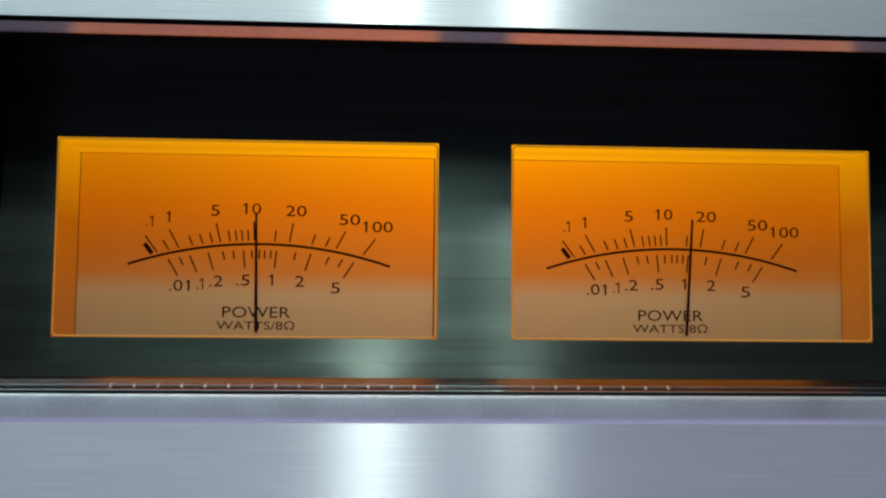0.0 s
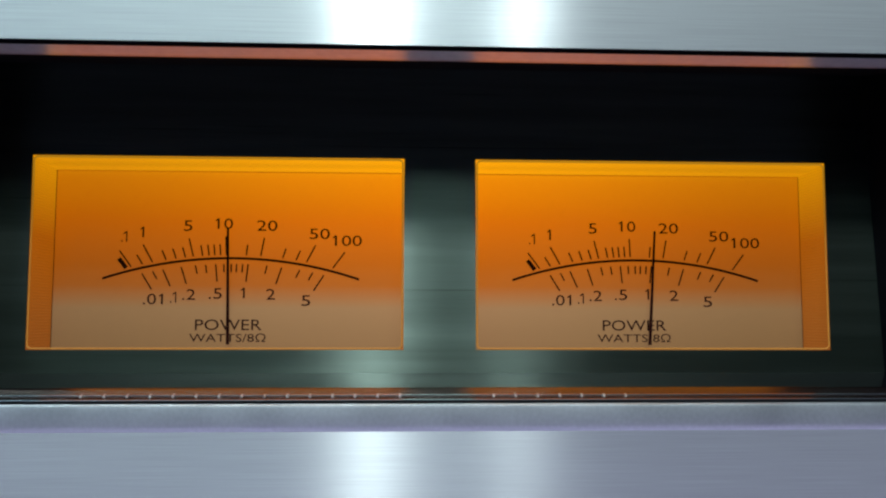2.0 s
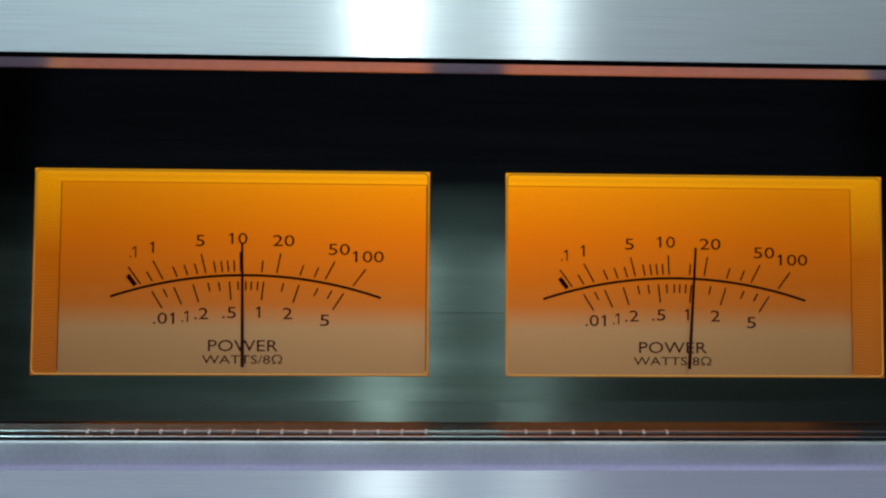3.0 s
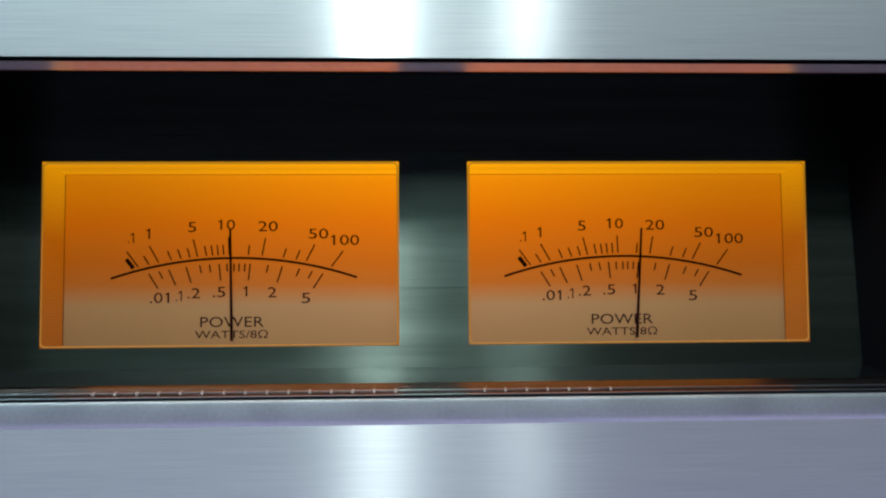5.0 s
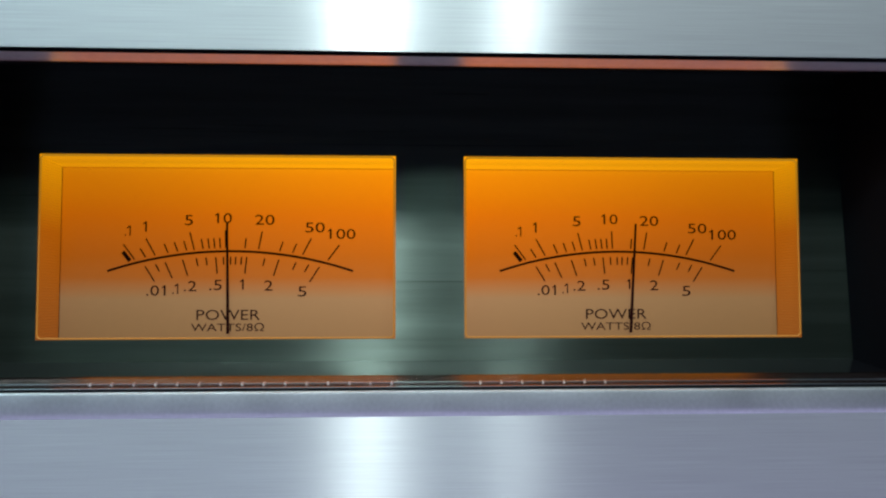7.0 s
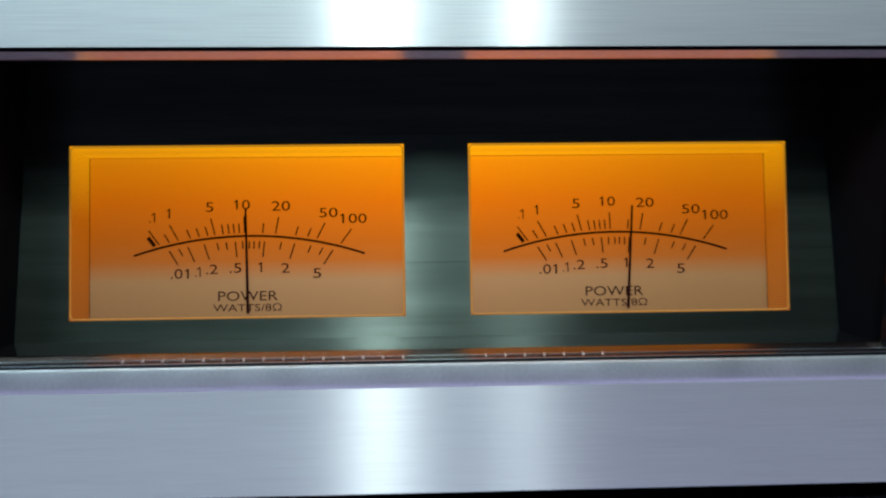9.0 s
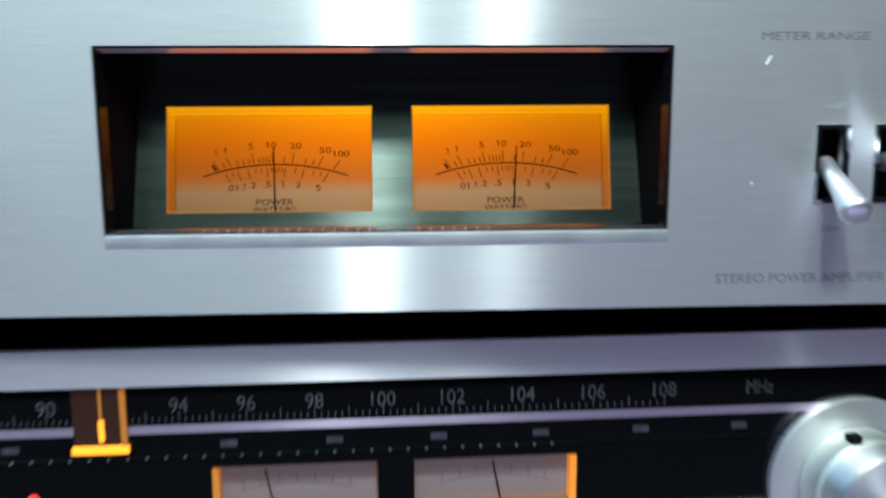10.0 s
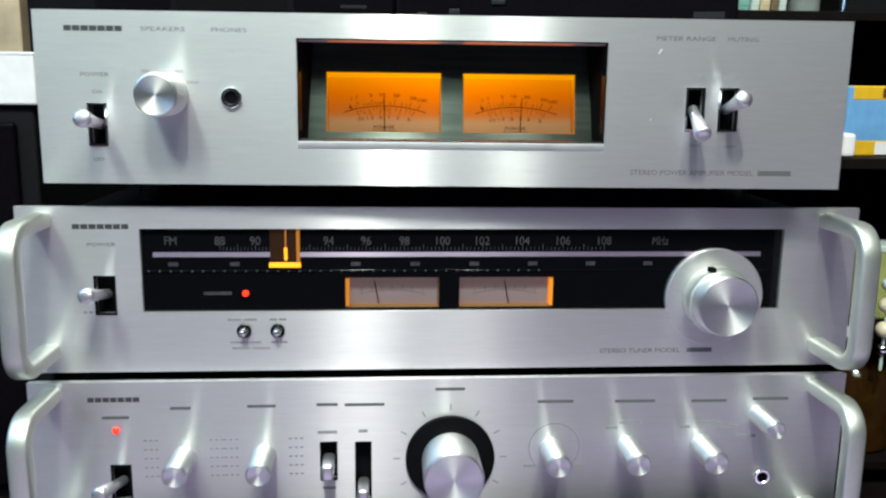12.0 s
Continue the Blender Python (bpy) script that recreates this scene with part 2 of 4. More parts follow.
def panel(x0, x1, z0, z1, y0, y1, holes, edge=0.5):
    """A sheet with rectangular holes (x0, x1, z0, z1) cut through it and broken outer edges."""
    bm = bmesh.new()
    xs = sorted({x0, x1, *(h[0] for h in holes), *(h[1] for h in holes)})
    zs = sorted({z0, z1, *(h[2] for h in holes), *(h[3] for h in holes)})
    solid = {(i, j) for i in range(len(xs) - 1) for j in range(len(zs) - 1)
             if not any(h[0] <= xs[i] < h[1] and h[2] <= zs[j] < h[3] for h in holes)}
    found = {}

    def v(i, j, y):
        if (i, j, y) not in found:
            found[i, j, y] = bm.verts.new((xs[i] * MM, y * MM, zs[j] * MM))
        return found[i, j, y]
    for i, j in sorted(solid):
        for y in (y0, y1):
            bm.faces.new([v(i, j, y), v(i + 1, j, y), v(i + 1, j + 1, y), v(i, j + 1, y)])
        for di, dj, a, b in ((-1, 0, (i, j), (i, j + 1)), (1, 0, (i + 1, j), (i + 1, j + 1)), (0, -1, (i, j), (i + 1, j)), (0, 1, (i, j + 1), (i + 1, j + 1))):
            if (i + di, j + dj) not in solid:
                bm.faces.new([v(*a, y0), v(*b, y0), v(*b, y1), v(*a, y1)])
    if edge:
        rim = [e for e in bm.edges if all(abs(p.co.y - y0 * MM) < 1e-7 for p in e.verts) and len(e.link_faces) == 2 and e.calc_face_angle(0) > 1]
        bmesh.ops.bevel(bm, geom=rim, offset=edge * MM, segments=2, profile=0.5, affect="EDGES")
    return bm


def rod(points, radius, seg=12, bm=None):
    """A round rod through points, with closed ends; radius may be one number or one for each point."""
    bm = bm or bmesh.new()
    radii = radius if isinstance(radius, (list, tuple)) else [radius] * len(points)
    pts = [Vector(p) * MM for p in points]
    rings, side = [], None
    for k, p in enumerate(pts):
        d = (pts[min(k + 1, len(pts) - 1)] - pts[max(k - 1, 0)]).normalized()
        side = (side - d * side.dot(d)).normalized() if side else d.orthogonal().normalized()
        up = d.cross(side)
        rings.append([bm.verts.new(p + (side * math.cos(2 * math.pi * j / seg) + up * math.sin(2 * math.pi * j / seg)) * radii[k] * MM) for j in range(seg)])
    for a, b in zip(rings, rings[1:]):
        for j in range(seg):
            bm.faces.new([a[j], a[(j + 1) % seg], b[(j + 1) % seg], b[j]])
    bm.faces.new(rings[0])
    bm.faces.new(rings[-1])
    return bm


def lettering(words, cx, z, width, height, y, mat, parent, name="lettering", turn=0.0):
    """Printed words centred at cx, z, of that width and cap height, lying just proud of the plane y."""
    cu = bpy.data.curves.new(name, "FONT")
    cu.body, cu.size, cu.align_x, cu.align_y, cu.extrude = words, 1.0, "CENTER", "CENTER", 0.0
    cu.resolution_u = 3
    tmp = new("tmp", cu)
    bpy.context.view_layer.update()
    me = bpy.data.meshes.new_from_object(tmp.evaluated_get(bpy.context.evaluated_depsgraph_get()))
    bpy.data.objects.remove(tmp)
    xs, ys = [v.co.x for v in me.vertices], [v.co.y for v in me.vertices]
    sx, sy = width * MM / (max(xs) - min(xs)), height * MM / (max(ys) - min(ys))
    mx, my = (max(xs) + min(xs)) / 2, (max(ys) + min(ys)) / 2
    me.transform(Matrix.Translation((cx * MM, (y - 0.06) * MM, z * MM)) @ Euler((radians(90), 0, 0)).to_matrix().to_4x4()
                 @ Matrix.Rotation(radians(turn), 4, "Z") @ Matrix.Diagonal((sx, sy, 1, 1)) @ Matrix.Translation((-mx, -my, 0)))
    me.name = name
    me.materials.clear()
    me.materials.append(mat)
    ob = new(name, me)
    ob.parent = parent
    return ob


def bars(x0, x1, z, height, y, mat, parent, count=1, gap=1.2, name="print_bar"):
    """Unreadable print: plain bars in place of words."""
    w = (x1 - x0 - gap * (count - 1)) / count
    for k in range(count):
        a = x0 + k * (w + gap)
        part(name, box(a, a + w, y - 0.07, y - 0.02, z - height / 2, z + height / 2), mat, parent)


# ---- room ----
ROOM = dict(x0=-1900, x1=1900, y0=-2600, y1=650, z0=-800, z1=1750)
WALL_PAINT = plain("grey_wall_paint", (0.55, 0.56, 0.57), 0.8, 0.0, 60, 0.06)
DARK_WALL = plain("dark_cabinet_back", (0.005, 0.004, 0.006), 0.7, 0.0, 40, 0.3, 0.0, 0.1)
# unseen walls and floor, kept dark to limit bounce light on the meters
UNSEEN_WALL = plain("dark_unseen_wall", (0.06, 0.055, 0.065), 0.9, 0.0, 30, 0.2)
FLOOR_MAT = plain("dark_floor", (0.08, 0.075, 0.085), 0.45, 0.0, 30, 0.1)
# wood colour lowered further to hold the shade the rack stands in
WOOD_DARK = plain("dark_wood_in_shade", (0.006, 0.004, 0.004), 0.6, 0.0, 50, 0.3, 0.0, 0.08)
R = ROOM
for nm, b, mt in (("floor", (R["x0"], R["x1"], R["y0"], R["y1"], R["z0"] - 60, R["z0"]), FLOOR_MAT),
                  ("ceiling", (R["x0"], R["x1"], R["y0"], R["y1"], R["z1"], R["z1"] + 60), WALL_PAINT),
                  ("wall_north", (R["x0"], R["x1"], R["y1"], R["y1"] + 60, R["z0"], R["z1"]), DARK_WALL),
                  ("wall_south", (R["x0"], R["x1"], R["y0"] - 60, R["y0"], R["z0"], R["z1"]), UNSEEN_WALL),
                  ("wall_west", (R["x0"] - 60, R["x0"], R["y0"], R["y1"], R["z0"], R["z1"]), UNSEEN_WALL),
                  ("wall_east", (R["x1"], R["x1"] + 60, R["y0"], R["y1"], R["z0"], R["z1"]), UNSEEN_WALL)):
    tagged(link(nm, box(*b), mt), "plain painted room surface in dim light", nm.split("_")[0], kind="structure")

cabinet = thing("hifi_cabinet", "dark wooden cabinet carrying the stack of equipment", "cabinet")
part("top_board", box(-700, 700, -40, 640, 32, 52, 1.5), WOOD_DARK, cabinet)
part("carcass", box(-690, 690, -20, 630, -800, 32, 1.5), WOOD_DARK, cabinet)


# ---- shared equipment parts ----
def cover(parent, x0, x1, y0, y1, z0, z1, front):
    """A steel cover; the chassis behind the front panel leaves the space up to front free."""
    part("cover", box(x0, x1, front, y1, z0, z1, 1.5), BLACK_PAINT, parent, "black painted steel cover")
    part("top_flange", box(x0, x1, y0, front - 0.3, z1 - 2, z1 - 0.2), BLACK_PAINT, parent)
    part("bottom_flange", box(x0, x1, y0, front - 0.3, z0 + 0.2, z0 + 2), BLACK_PAINT, parent)


def feet(parent, x, y0, y1, z0, z1):
    for fx in (-x, x):
        for fy in (y0, y1):
            bm = bmesh.new()
            bmesh.ops.create_cone(bm, cap_ends=True, segments=24, radius1=10 * MM, radius2=12 * MM, depth=(z1 - z0) * MM,
                                  matrix=Matrix.Translation(Vector((fx, fy, (z0 + z1) / 2)) * MM))
            part("foot", bm, BLACK_PLASTIC, parent, "", True)


def slot(parent, x0, x1, z0, z1, y, name="switch_slot"):
    """A black slot liner set into a hole of the panel, open towards the front."""
    bm = panel(x0 - 0.7, x1 + 0.7, z0 - 0.7, z1 + 0.7, y - 0.35, y + 0.9, [(x0 + 0.3, x1 - 0.3, z0 + 0.3, z1 - 0.3)], 0.15)
    box(x0 - 0.6, x1 + 0.6, y + 7, y + 8, z0 - 0.6, z1 + 0.6, bm=bm)
    return part(name, bm, DEEP_BLACK, parent)


def bat_lever(parent, x, y, z, tip, r0=2.6, r1=4.5, mat=None):
    """A bat-shaped toggle lever from its pivot behind the panel to the tip (dx, dy, dz)."""
    p, d = Vector((x, y + 4, z)), Vector(tip)
    rows = [(0.0, r0), (0.3, r0 * 1.05), (0.65, (r0 + r1) / 2), (0.90, r1), (0.945, r1 * 0.97), (0.98, r1 * 0.8), (1.0, r1 * 0.45)]
    return part("lever", rod([p + d * f for f, _ in rows], [r for _, r in rows], 20), mat or LEVER, parent, "chromed bat lever", True)


def jack_socket(parent, x, z, y, r):
    s = part("headphone_jack", turned(x, z, [(y + 0.5, r * 0.60), (y - 1.6, r * 0.60), (y - 2.0, r * 0.68), (y - 2.0, r * 0.9), (y - 1.4, r), (y + 0.2, r)]), CHROME, parent, "chromed headphone socket", True)
    part("hole", turned(x, z, [(y - 0.3, r * 0.61), (y - 0.3, 0)]), DEEP_BLACK, s)
    return s


def face_knob(parent, name, x, z, y, depth, r, label="", mat=None):
    """A turned aluminium knob with a rounded rim and a slightly dished face."""
    prof = [(y, r * 0.98), (y - depth + 1.6, r), (y - depth + 0.5, r - 0.3), (y - depth, r - 1.2), (y - depth + 0.15, r - 1.6), (y - depth + 0.25, 0)]
    return at_centre(part(name, turned(x, z, prof, 64), mat or SPUN, parent, label, True), x, y, z)


def handle(parent, x, y, z0, z1, depth, w=10.0, t=7.5, r=13.0):
    """A flat-band rack handle: two legs and an upright bar with rounded corners."""
    path = [(y, z0)]
    for cy, cz, a0 in ((y - depth + r, z0 + r, -90), (y - depth + r, z1 - r, 180)):
        for k in range(9):
            a = radians(a0 - 90 * k / 8)
            path.append((cy + r * math.cos(a), cz + r * math.sin(a)))
    path.append((y, z1))
    bm, rings = bmesh.new(), []
    for k, (py, pz) in enumerate(path):
        q0, q1 = Vector(path[max(k - 1, 0)]), Vector(path[min(k + 1, len(path) - 1)])
        d = (q1 - q0).normalized()
        n = Vector((-d.y, d.x))
        ring = []
        for j in range(16):
            a = 2 * math.pi * j / 16
            ca, sa = math.cos(a), math.sin(a)
            ux = math.copysign(abs(ca) ** 0.45, ca) * w / 2
            un = math.copysign(abs(sa) ** 0.45, sa) * t / 2
            ring.append(bm.verts.new(Vector((x + ux, py + n.x * un, pz + n.y * un)) * MM))
        rings.append(ring)
    for a, b in zip(rings, rings[1:]):
        for j in range(16):
            bm.faces.new([a[j], a[(j + 1) % 16], b[(j + 1) % 16], b[j]])
    bm.faces.new(rings[0])
    bm.faces.new(rings[-1])
    return part("rack_handle", bm, SATIN, parent, "pale satin aluminium rack handle", True)


# ---- power amplifier ----
AZ0, AZ1 = 262.0, 349.3
amp = thing("power_amplifier", "silver power amplifier with two glowing amber meters", "amplifier", "stacked hi-fi units")
WIN = (-79.3, 80.8, 285.0, 337.0)
LIP = 3.6
SLOTS = [(-185.0, -177.3, 282.5, 302.2), (123.9, 131.9, 293.2, 313.6), (141.3, 149.7, 293.2, 313.6)]
part("front_panel", panel(-210.8, 208.4, AZ0, AZ1, 0, 4, [(WIN[0], WIN[1], WIN[2] - LIP, WIN[3]), *SLOTS], 0.35), ALU, amp, "horizontally brushed aluminium front panel")
cover(amp, -200, 200, 4.2, 300, 264, 338, 44)
feet(amp, 165, 45, 260, 248, 264)


def bevel_frame(win, depth, inset, y, floor=None, roof=None):
    """Four polished slopes that lead from the edge of the opening inwards."""
    x0, x1, z0, z1 = win
    low = inset if floor is None else floor
    high = inset if roof is None else roof
    bm = bmesh.new()
    o = [(x0, z0), (x1, z0), (x1, z1), (x0, z1)]
    i = [(x0 + inset, z0 + low), (x1 - inset, z0 + low), (x1 - inset, z1 - high), (x0 + inset, z1 - high)]
    vo = [bm.verts.new((a * MM, y * MM, b * MM)) for a, b in o]
    vi = [bm.verts.new((a * MM, (y + depth) * MM, b * MM)) for a, b in i]
    vb = [bm.verts.new((a * MM, (y + depth) * MM, b * MM)) for a, b in o]
    for k in range(4):
        j = (k + 1) % 4
        bm.faces.new([vo[k], vo[j], vi[j], vi[k]])
        bm.faces.new([vi[k], vi[j], vb[j], vb[k]])
    return bm


bm = bmesh.new()
edge = [(0.0, WIN[2] - LIP - 0.5), (-0.04, WIN[2] - LIP - 0.4), (-0.04, WIN[2] - LIP + 0.6), (0.06, WIN[2] - 0.5), (0.16, WIN[2] - 0.14), (0.5, WIN[2]), (3.9, WIN[2]), (3.9, WIN[2] - LIP + 0.02), (0.3, WIN[2] - LIP + 0.02)]
ends = [[bm.verts.new((x * MM, y * MM, z * MM)) for y, z in edge] for x in (WIN[0] + 0.02, WIN[1] - 0.02)]
for k in range(len(edge)):
    j = (k + 1) % len(edge)
    bm.faces.new([ends[0][k], ends[0][j], ends[1][j], ends[1][k]])
bm.faces.new(ends[0])
bm.faces.new(ends[1])
part("sloped_sill", bm, SILL, amp, "smooth sloped lower edge of the window opening", True)
APERTURES = [(-66.3, -4.6, 289.0, 321.3), (7.5, 68.3, 289.0, 321.3)]
# the plate and its meters lean back: their upright plan is turned about the plate's middle
LEAN = Matrix.Translation(Vector((0, 20.2, 304.9)) * MM) @ Matrix.Rotation(radians(-11.7), 4, "X") @ Matrix.Translation(Vector((0, -19.7, -305.15)) * MM)
bz = part("window_bezel", bevel_frame((WIN[0] + 0.5, WIN[1] - 0.5, WIN[2] + 0.1, WIN[3] - 0.5), 3.3, 1.25, 1.0), POLISHED, amp, "polished bevel round the meter window, dimmer reflections painted on sides and bottom")
# black sides and a darker bottom copy paint in the dimmer reflections there
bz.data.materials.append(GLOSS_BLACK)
bz.data.materials.append(plain("shaded_polished_edge", (0.26, 0.19, 0.18), 0.22, 1.0, 900, 0.06))
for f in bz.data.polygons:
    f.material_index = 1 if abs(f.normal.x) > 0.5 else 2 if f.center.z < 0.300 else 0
part("gasket", panel(WIN[0] - 0.0, WIN[1] + 0.0, WIN[2] - 0.0, WIN[3] + 0.0, 0.6, 3.9, [(WIN[0] + 0.6, WIN[1] - 0.6, WIN[2] + 0.12, WIN[3] - 0.6)], 0), DEEP_BLACK, amp)
bm = panel(WIN[0] - 3, WIN[1] + 3, WIN[2] - 3, WIN[3] + 3, 4.4, 31.0, [(WIN[0] + 0.6, WIN[1] - 0.6, WIN[2] + 0.4, WIN[3] - 0.4)], 0)
part("window_well", bm, GLOSS_BLACK, amp, "black well behind the window")
# added black wedges stand in for the shade at both ends of the meter plate
for x0, x1 in ((WIN[0] + 0.58, -73.6), (WIN[1] - 0.58, 75.2)):
    bm = bmesh.new()
    ring = [[bm.verts.new((x * MM, y * MM, z * MM)) for x, y in ((x0, 4.6), (x1, 26.5), (x0, 26.5))] for z in (WIN[2] + 0.42, WIN[3] - 0.42)]
    for k in range(3):
        bm.faces.new([ring[0][k], ring[0][(k + 1) % 3], ring[1][(k + 1) % 3], ring[1][k]])
    bm.faces.new(ring[0])
    bm.faces.new(ring[1])
    part("well_shade_wedge", bm, DEEP_BLACK, amp, "black wedge added in place of shade at the end of the plate")
part("well_back", panel(WIN[0] + 0.8, WIN[1] - 0.8, 285.0, 337.4, 20.7, 21.2, [(a - 0.5, b + 0.5, c - 0.5, d + 0.5) for a, b, c, d in APERTURES], 0), DEEP_BLACK, amp).matrix_local = LEAN
part("meter_plate", panel(WIN[0] + 0.7, WIN[1] - 0.7, 284.9, 337.5, 19.6, 20.5, APERTURES, 0.15), PLATE, amp, "dark brushed plate round the meters").matrix_local = LEAN

TICKS_UP = [(-14.8, 2.6, 1), (-14.1, 3.9, 0), (-12.5, 2.4, 0), (-11.1, 4.0, 0), (-9.2, 2.4, 0), (-7.8, 2.4, 0), (-6.5, 2.4, 0), (-5.4, 3.9, 0), (-4.1, 2.5, 0),
            (-3.2, 2.5, 0), (-2.4, 2.5, 0), (-1.6, 2.5, 0), (-0.8, 3.9, 0), (2.0, 2.5, 0), (4.0, 3.9, 0), (7.1, 2.4, 0), (9.0, 2.4, 0), (10.5, 3.9, 0), (14.3, 3.9, 0)]
TICKS_LOW = [(-13.3, 1), (-11.7, 0), (-10.2, 1), (-7.5, 1), (-5.4, 0), (-3.9, 0), (-2.4, 1), (-1.2, 0), (-0.1, 0), (0.7, 0), (1.6, 0), (2.4, 1), (5.2, 0), (7.4, 1), (10.1, 0), (12.1, 0), (13.8, 1)]
WORDS = [(".1", -18.9, 307.9, 1.1), ("1", -15.6, 308.7, 0.32), ("5", -7.8, 309.9, 1.5), ("10", -1.3, 310.3, 2.7), ("20", 6.1, 310.0, 3.6), ("50", 15.4, 308.6, 3.6),
         ("100", 20.5, 307.4, 4.8), (".01", -13.6, 296.9, 3.5), (".1", -10.1, 297.2, 1.1), (".2", -7.4, 297.7, 2.3), (".5", -2.8, 297.9, 2.3), ("1", 2.2, 298.0, 0.32),
         ("2", 6.9, 297.8, 1.6), ("5", 13.1, 296.7, 1.6), ("POWER", -0.4, 292.4, 11.6), ("WATTS/8\u03a9", -0.5, 289.8, 13.3)]


def stroke(bm, a, b, w, y):
    a, b = Vector(a), Vector(b)
    n = Vector((-(b - a).y, (b - a).x)).normalized() * w / 2
    bm.faces.new([bm.verts.new((p.x * MM, y * MM, p.y * MM)) for p in (a + n, b + n, b - n, a - n)])


def power_meter(ap, cx, needle_deg):
    x0, x1, z0, z1 = ap
    yd, zc, rad = 29.0, 234.35, 70.5
    body = part("power_meter", bevel_frame((x0, x1, z0, z1), yd - 19.8 + 0.2, 0.2, 19.8, -1.5, 0.9), AMBER_WALL, amp, "amber translucent meter housing with light from above painted in")
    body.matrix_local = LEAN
    part("dial", box(x0 + 0.4, x1 - 0.4, yd, yd + 1, z0 - 3, z1 - 0.3), DIAL, body, "dial with its light painted in, amber at the top and cream below")

    # edge line with painted glow, so that it does not read black
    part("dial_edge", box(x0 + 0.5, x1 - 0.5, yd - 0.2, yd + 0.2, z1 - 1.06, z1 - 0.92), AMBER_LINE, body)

    loop = []
    for ex, ez, a0 in ((x0 + 1.0, z0 + 0.9, 180), (x1 - 1.0, z0 + 0.9, 270), (x1 - 1.0, z1 - 0.9, 0), (x0 + 1.0, z1 - 0.9, 90)):
        for k in range(5):
            a = radians(a0 + 22.5 * k)
            loop.append((ex + 0.75 * math.cos(a), 19.7, ez + 0.65 * math.sin(a)))
    part("housing_rim", rod(loop + loop[:2], 0.15, 8), AMBER_RIM, body, "moulded rim of the housing with painted glow", True)

    def spot(a, r):
        t = radians(a * (1 + 0.022 * (r - rad)))
        return (cx + r * math.sin(t), zc + r * math.cos(t))
    yp = yd - 0.1
    bm = bmesh.new()
    arc = [spot(a, rad) for a in np.linspace(-18.6, 18.6, 49)]
    for a, b in zip(arc, arc[1:]):
        stroke(bm, a, b, 0.42, yp)
    part("scale_arc", bm, DIAL_INK, body)
    for ticks in ([(a, rad + 0.6, rad + n, 0.75 if fat else 0.26) for a, n, fat in TICKS_UP], [(a, rad - 1.0, rad - (4.1 if big else 2.5), 0.26) for a, big in TICKS_LOW]):
        for a, r0, r1, w in ticks:
            bm = bmesh.new()
            stroke(bm, spot(a, r0), spot(a, r1), w, yp)
            part("tick", bm, DIAL_INK, body)
    for words, dx, z, w in WORDS:
        z += 1.05 if words[0] == "W" else 0.7
        big = words[0] in "PW"
        made = lettering(words, cx + dx, z, w, 1.5 if words[0] == "W" else 1.9, yd - 0.05, DIAL_INK, body, "word" if big else "numeral")
        if "1" in words:
            one = cx + dx + (0.16 - w / 2 if words[0] == "1" else w / 2 - 0.16)
            bm = bmesh.new()
            bm.from_mesh(made.data)
            stroke(bm, (one + 0.05, z + 0.92), (one - 0.52, z + 0.48), 0.22, yd - 0.11)
            bm.to_mesh(made.data)
            bm.free()
    a = radians(needle_deg)
    piv = Vector((cx + 0.3, 262.5))
    d = Vector((math.sin(a), math.cos(a)))
    p0, p1 = piv + d * 27.2, piv + d * 47.6
    part("needle", rod([(p0.x, yd - 1.6, p0.y), (p1.x, yd - 1.6, p1.y)], [0.3, 0.2], 8), DIAL_INK, body, "thin black needle")
    return body


power_meter(APERTURES[0], -35.0, -1.0)
power_meter(APERTURES[1], 37.4, 3.4)
pane = part("window_pane", box(WIN[0] + 1.3, WIN[1] - 1.3, 3.9, 4.3, WIN[2] + 1.3, WIN[3] - 1.3), WINDOW_PANE, amp, "clear acrylic window")
pane.visible_shadow = False
pane.data.materials.append(CLEAR)
for f in pane.data.polygons:
    f.material_index = 0 if f.normal.y < -0.5 else 1

face_knob(amp, "speaker_knob", -145, 308.0, 0, 23, 10.8, "turned aluminium selector knob")
for (x0, x1, z0, z1), tip in zip(SLOTS, ((0, -27, 4.2), (-0.2, -21.5, -12.8), (0.4, -26, 6.3))):
    sw = slot(amp, x0, x1, z0, z1, 0, "toggle_switch")
    part("slot_frame", panel(x0 - 1.1, x1 + 1.1, z0 - 1.1, z1 + 1.1, -0.5, 0.02, [(x0 - 0.1, x1 + 0.1, z0 - 0.1, z1 + 0.1)], 0.15), CHROME, sw, "thin chromed frame")
    bat_lever(sw, (x0 + x1) / 2, 0, (z0 + z1) / 2, tip)
jack_socket(amp, -112.8, 306.8, 0, 5.4)
bars(-195.4, -166.4, 340.4, 2.7, 0, INK, amp, 7, 0.5, "brand_bar")
for w, cx, z, wd, ht in (("SPEAKERS", -146.2, 340.5, 22.2, 2.2), ("PHONES", -113, 340.5, 17.7, 2.2), ("POWER", -181.3, 317.7, 14.5, 2.0), ("ON", -180.9, 309, 4.6, 1.8), ("OFF", -181.6, 274.6, 5.6, 1.8),
                         ("METER RANGE", 121.2, 339.4, 31, 2.3), ("MUTING", 150.9, 339.4, 16, 2.3), ("STEREO POWER AMPLIFIER MODEL", 128.5, 270.2, 66, 2.7)):
    lettering(w, cx, z, wd, ht, 0, INK_GREY, amp)
bars(164, 181.8, 270.2, 2.7, 0, INK_GREY, amp, 1)
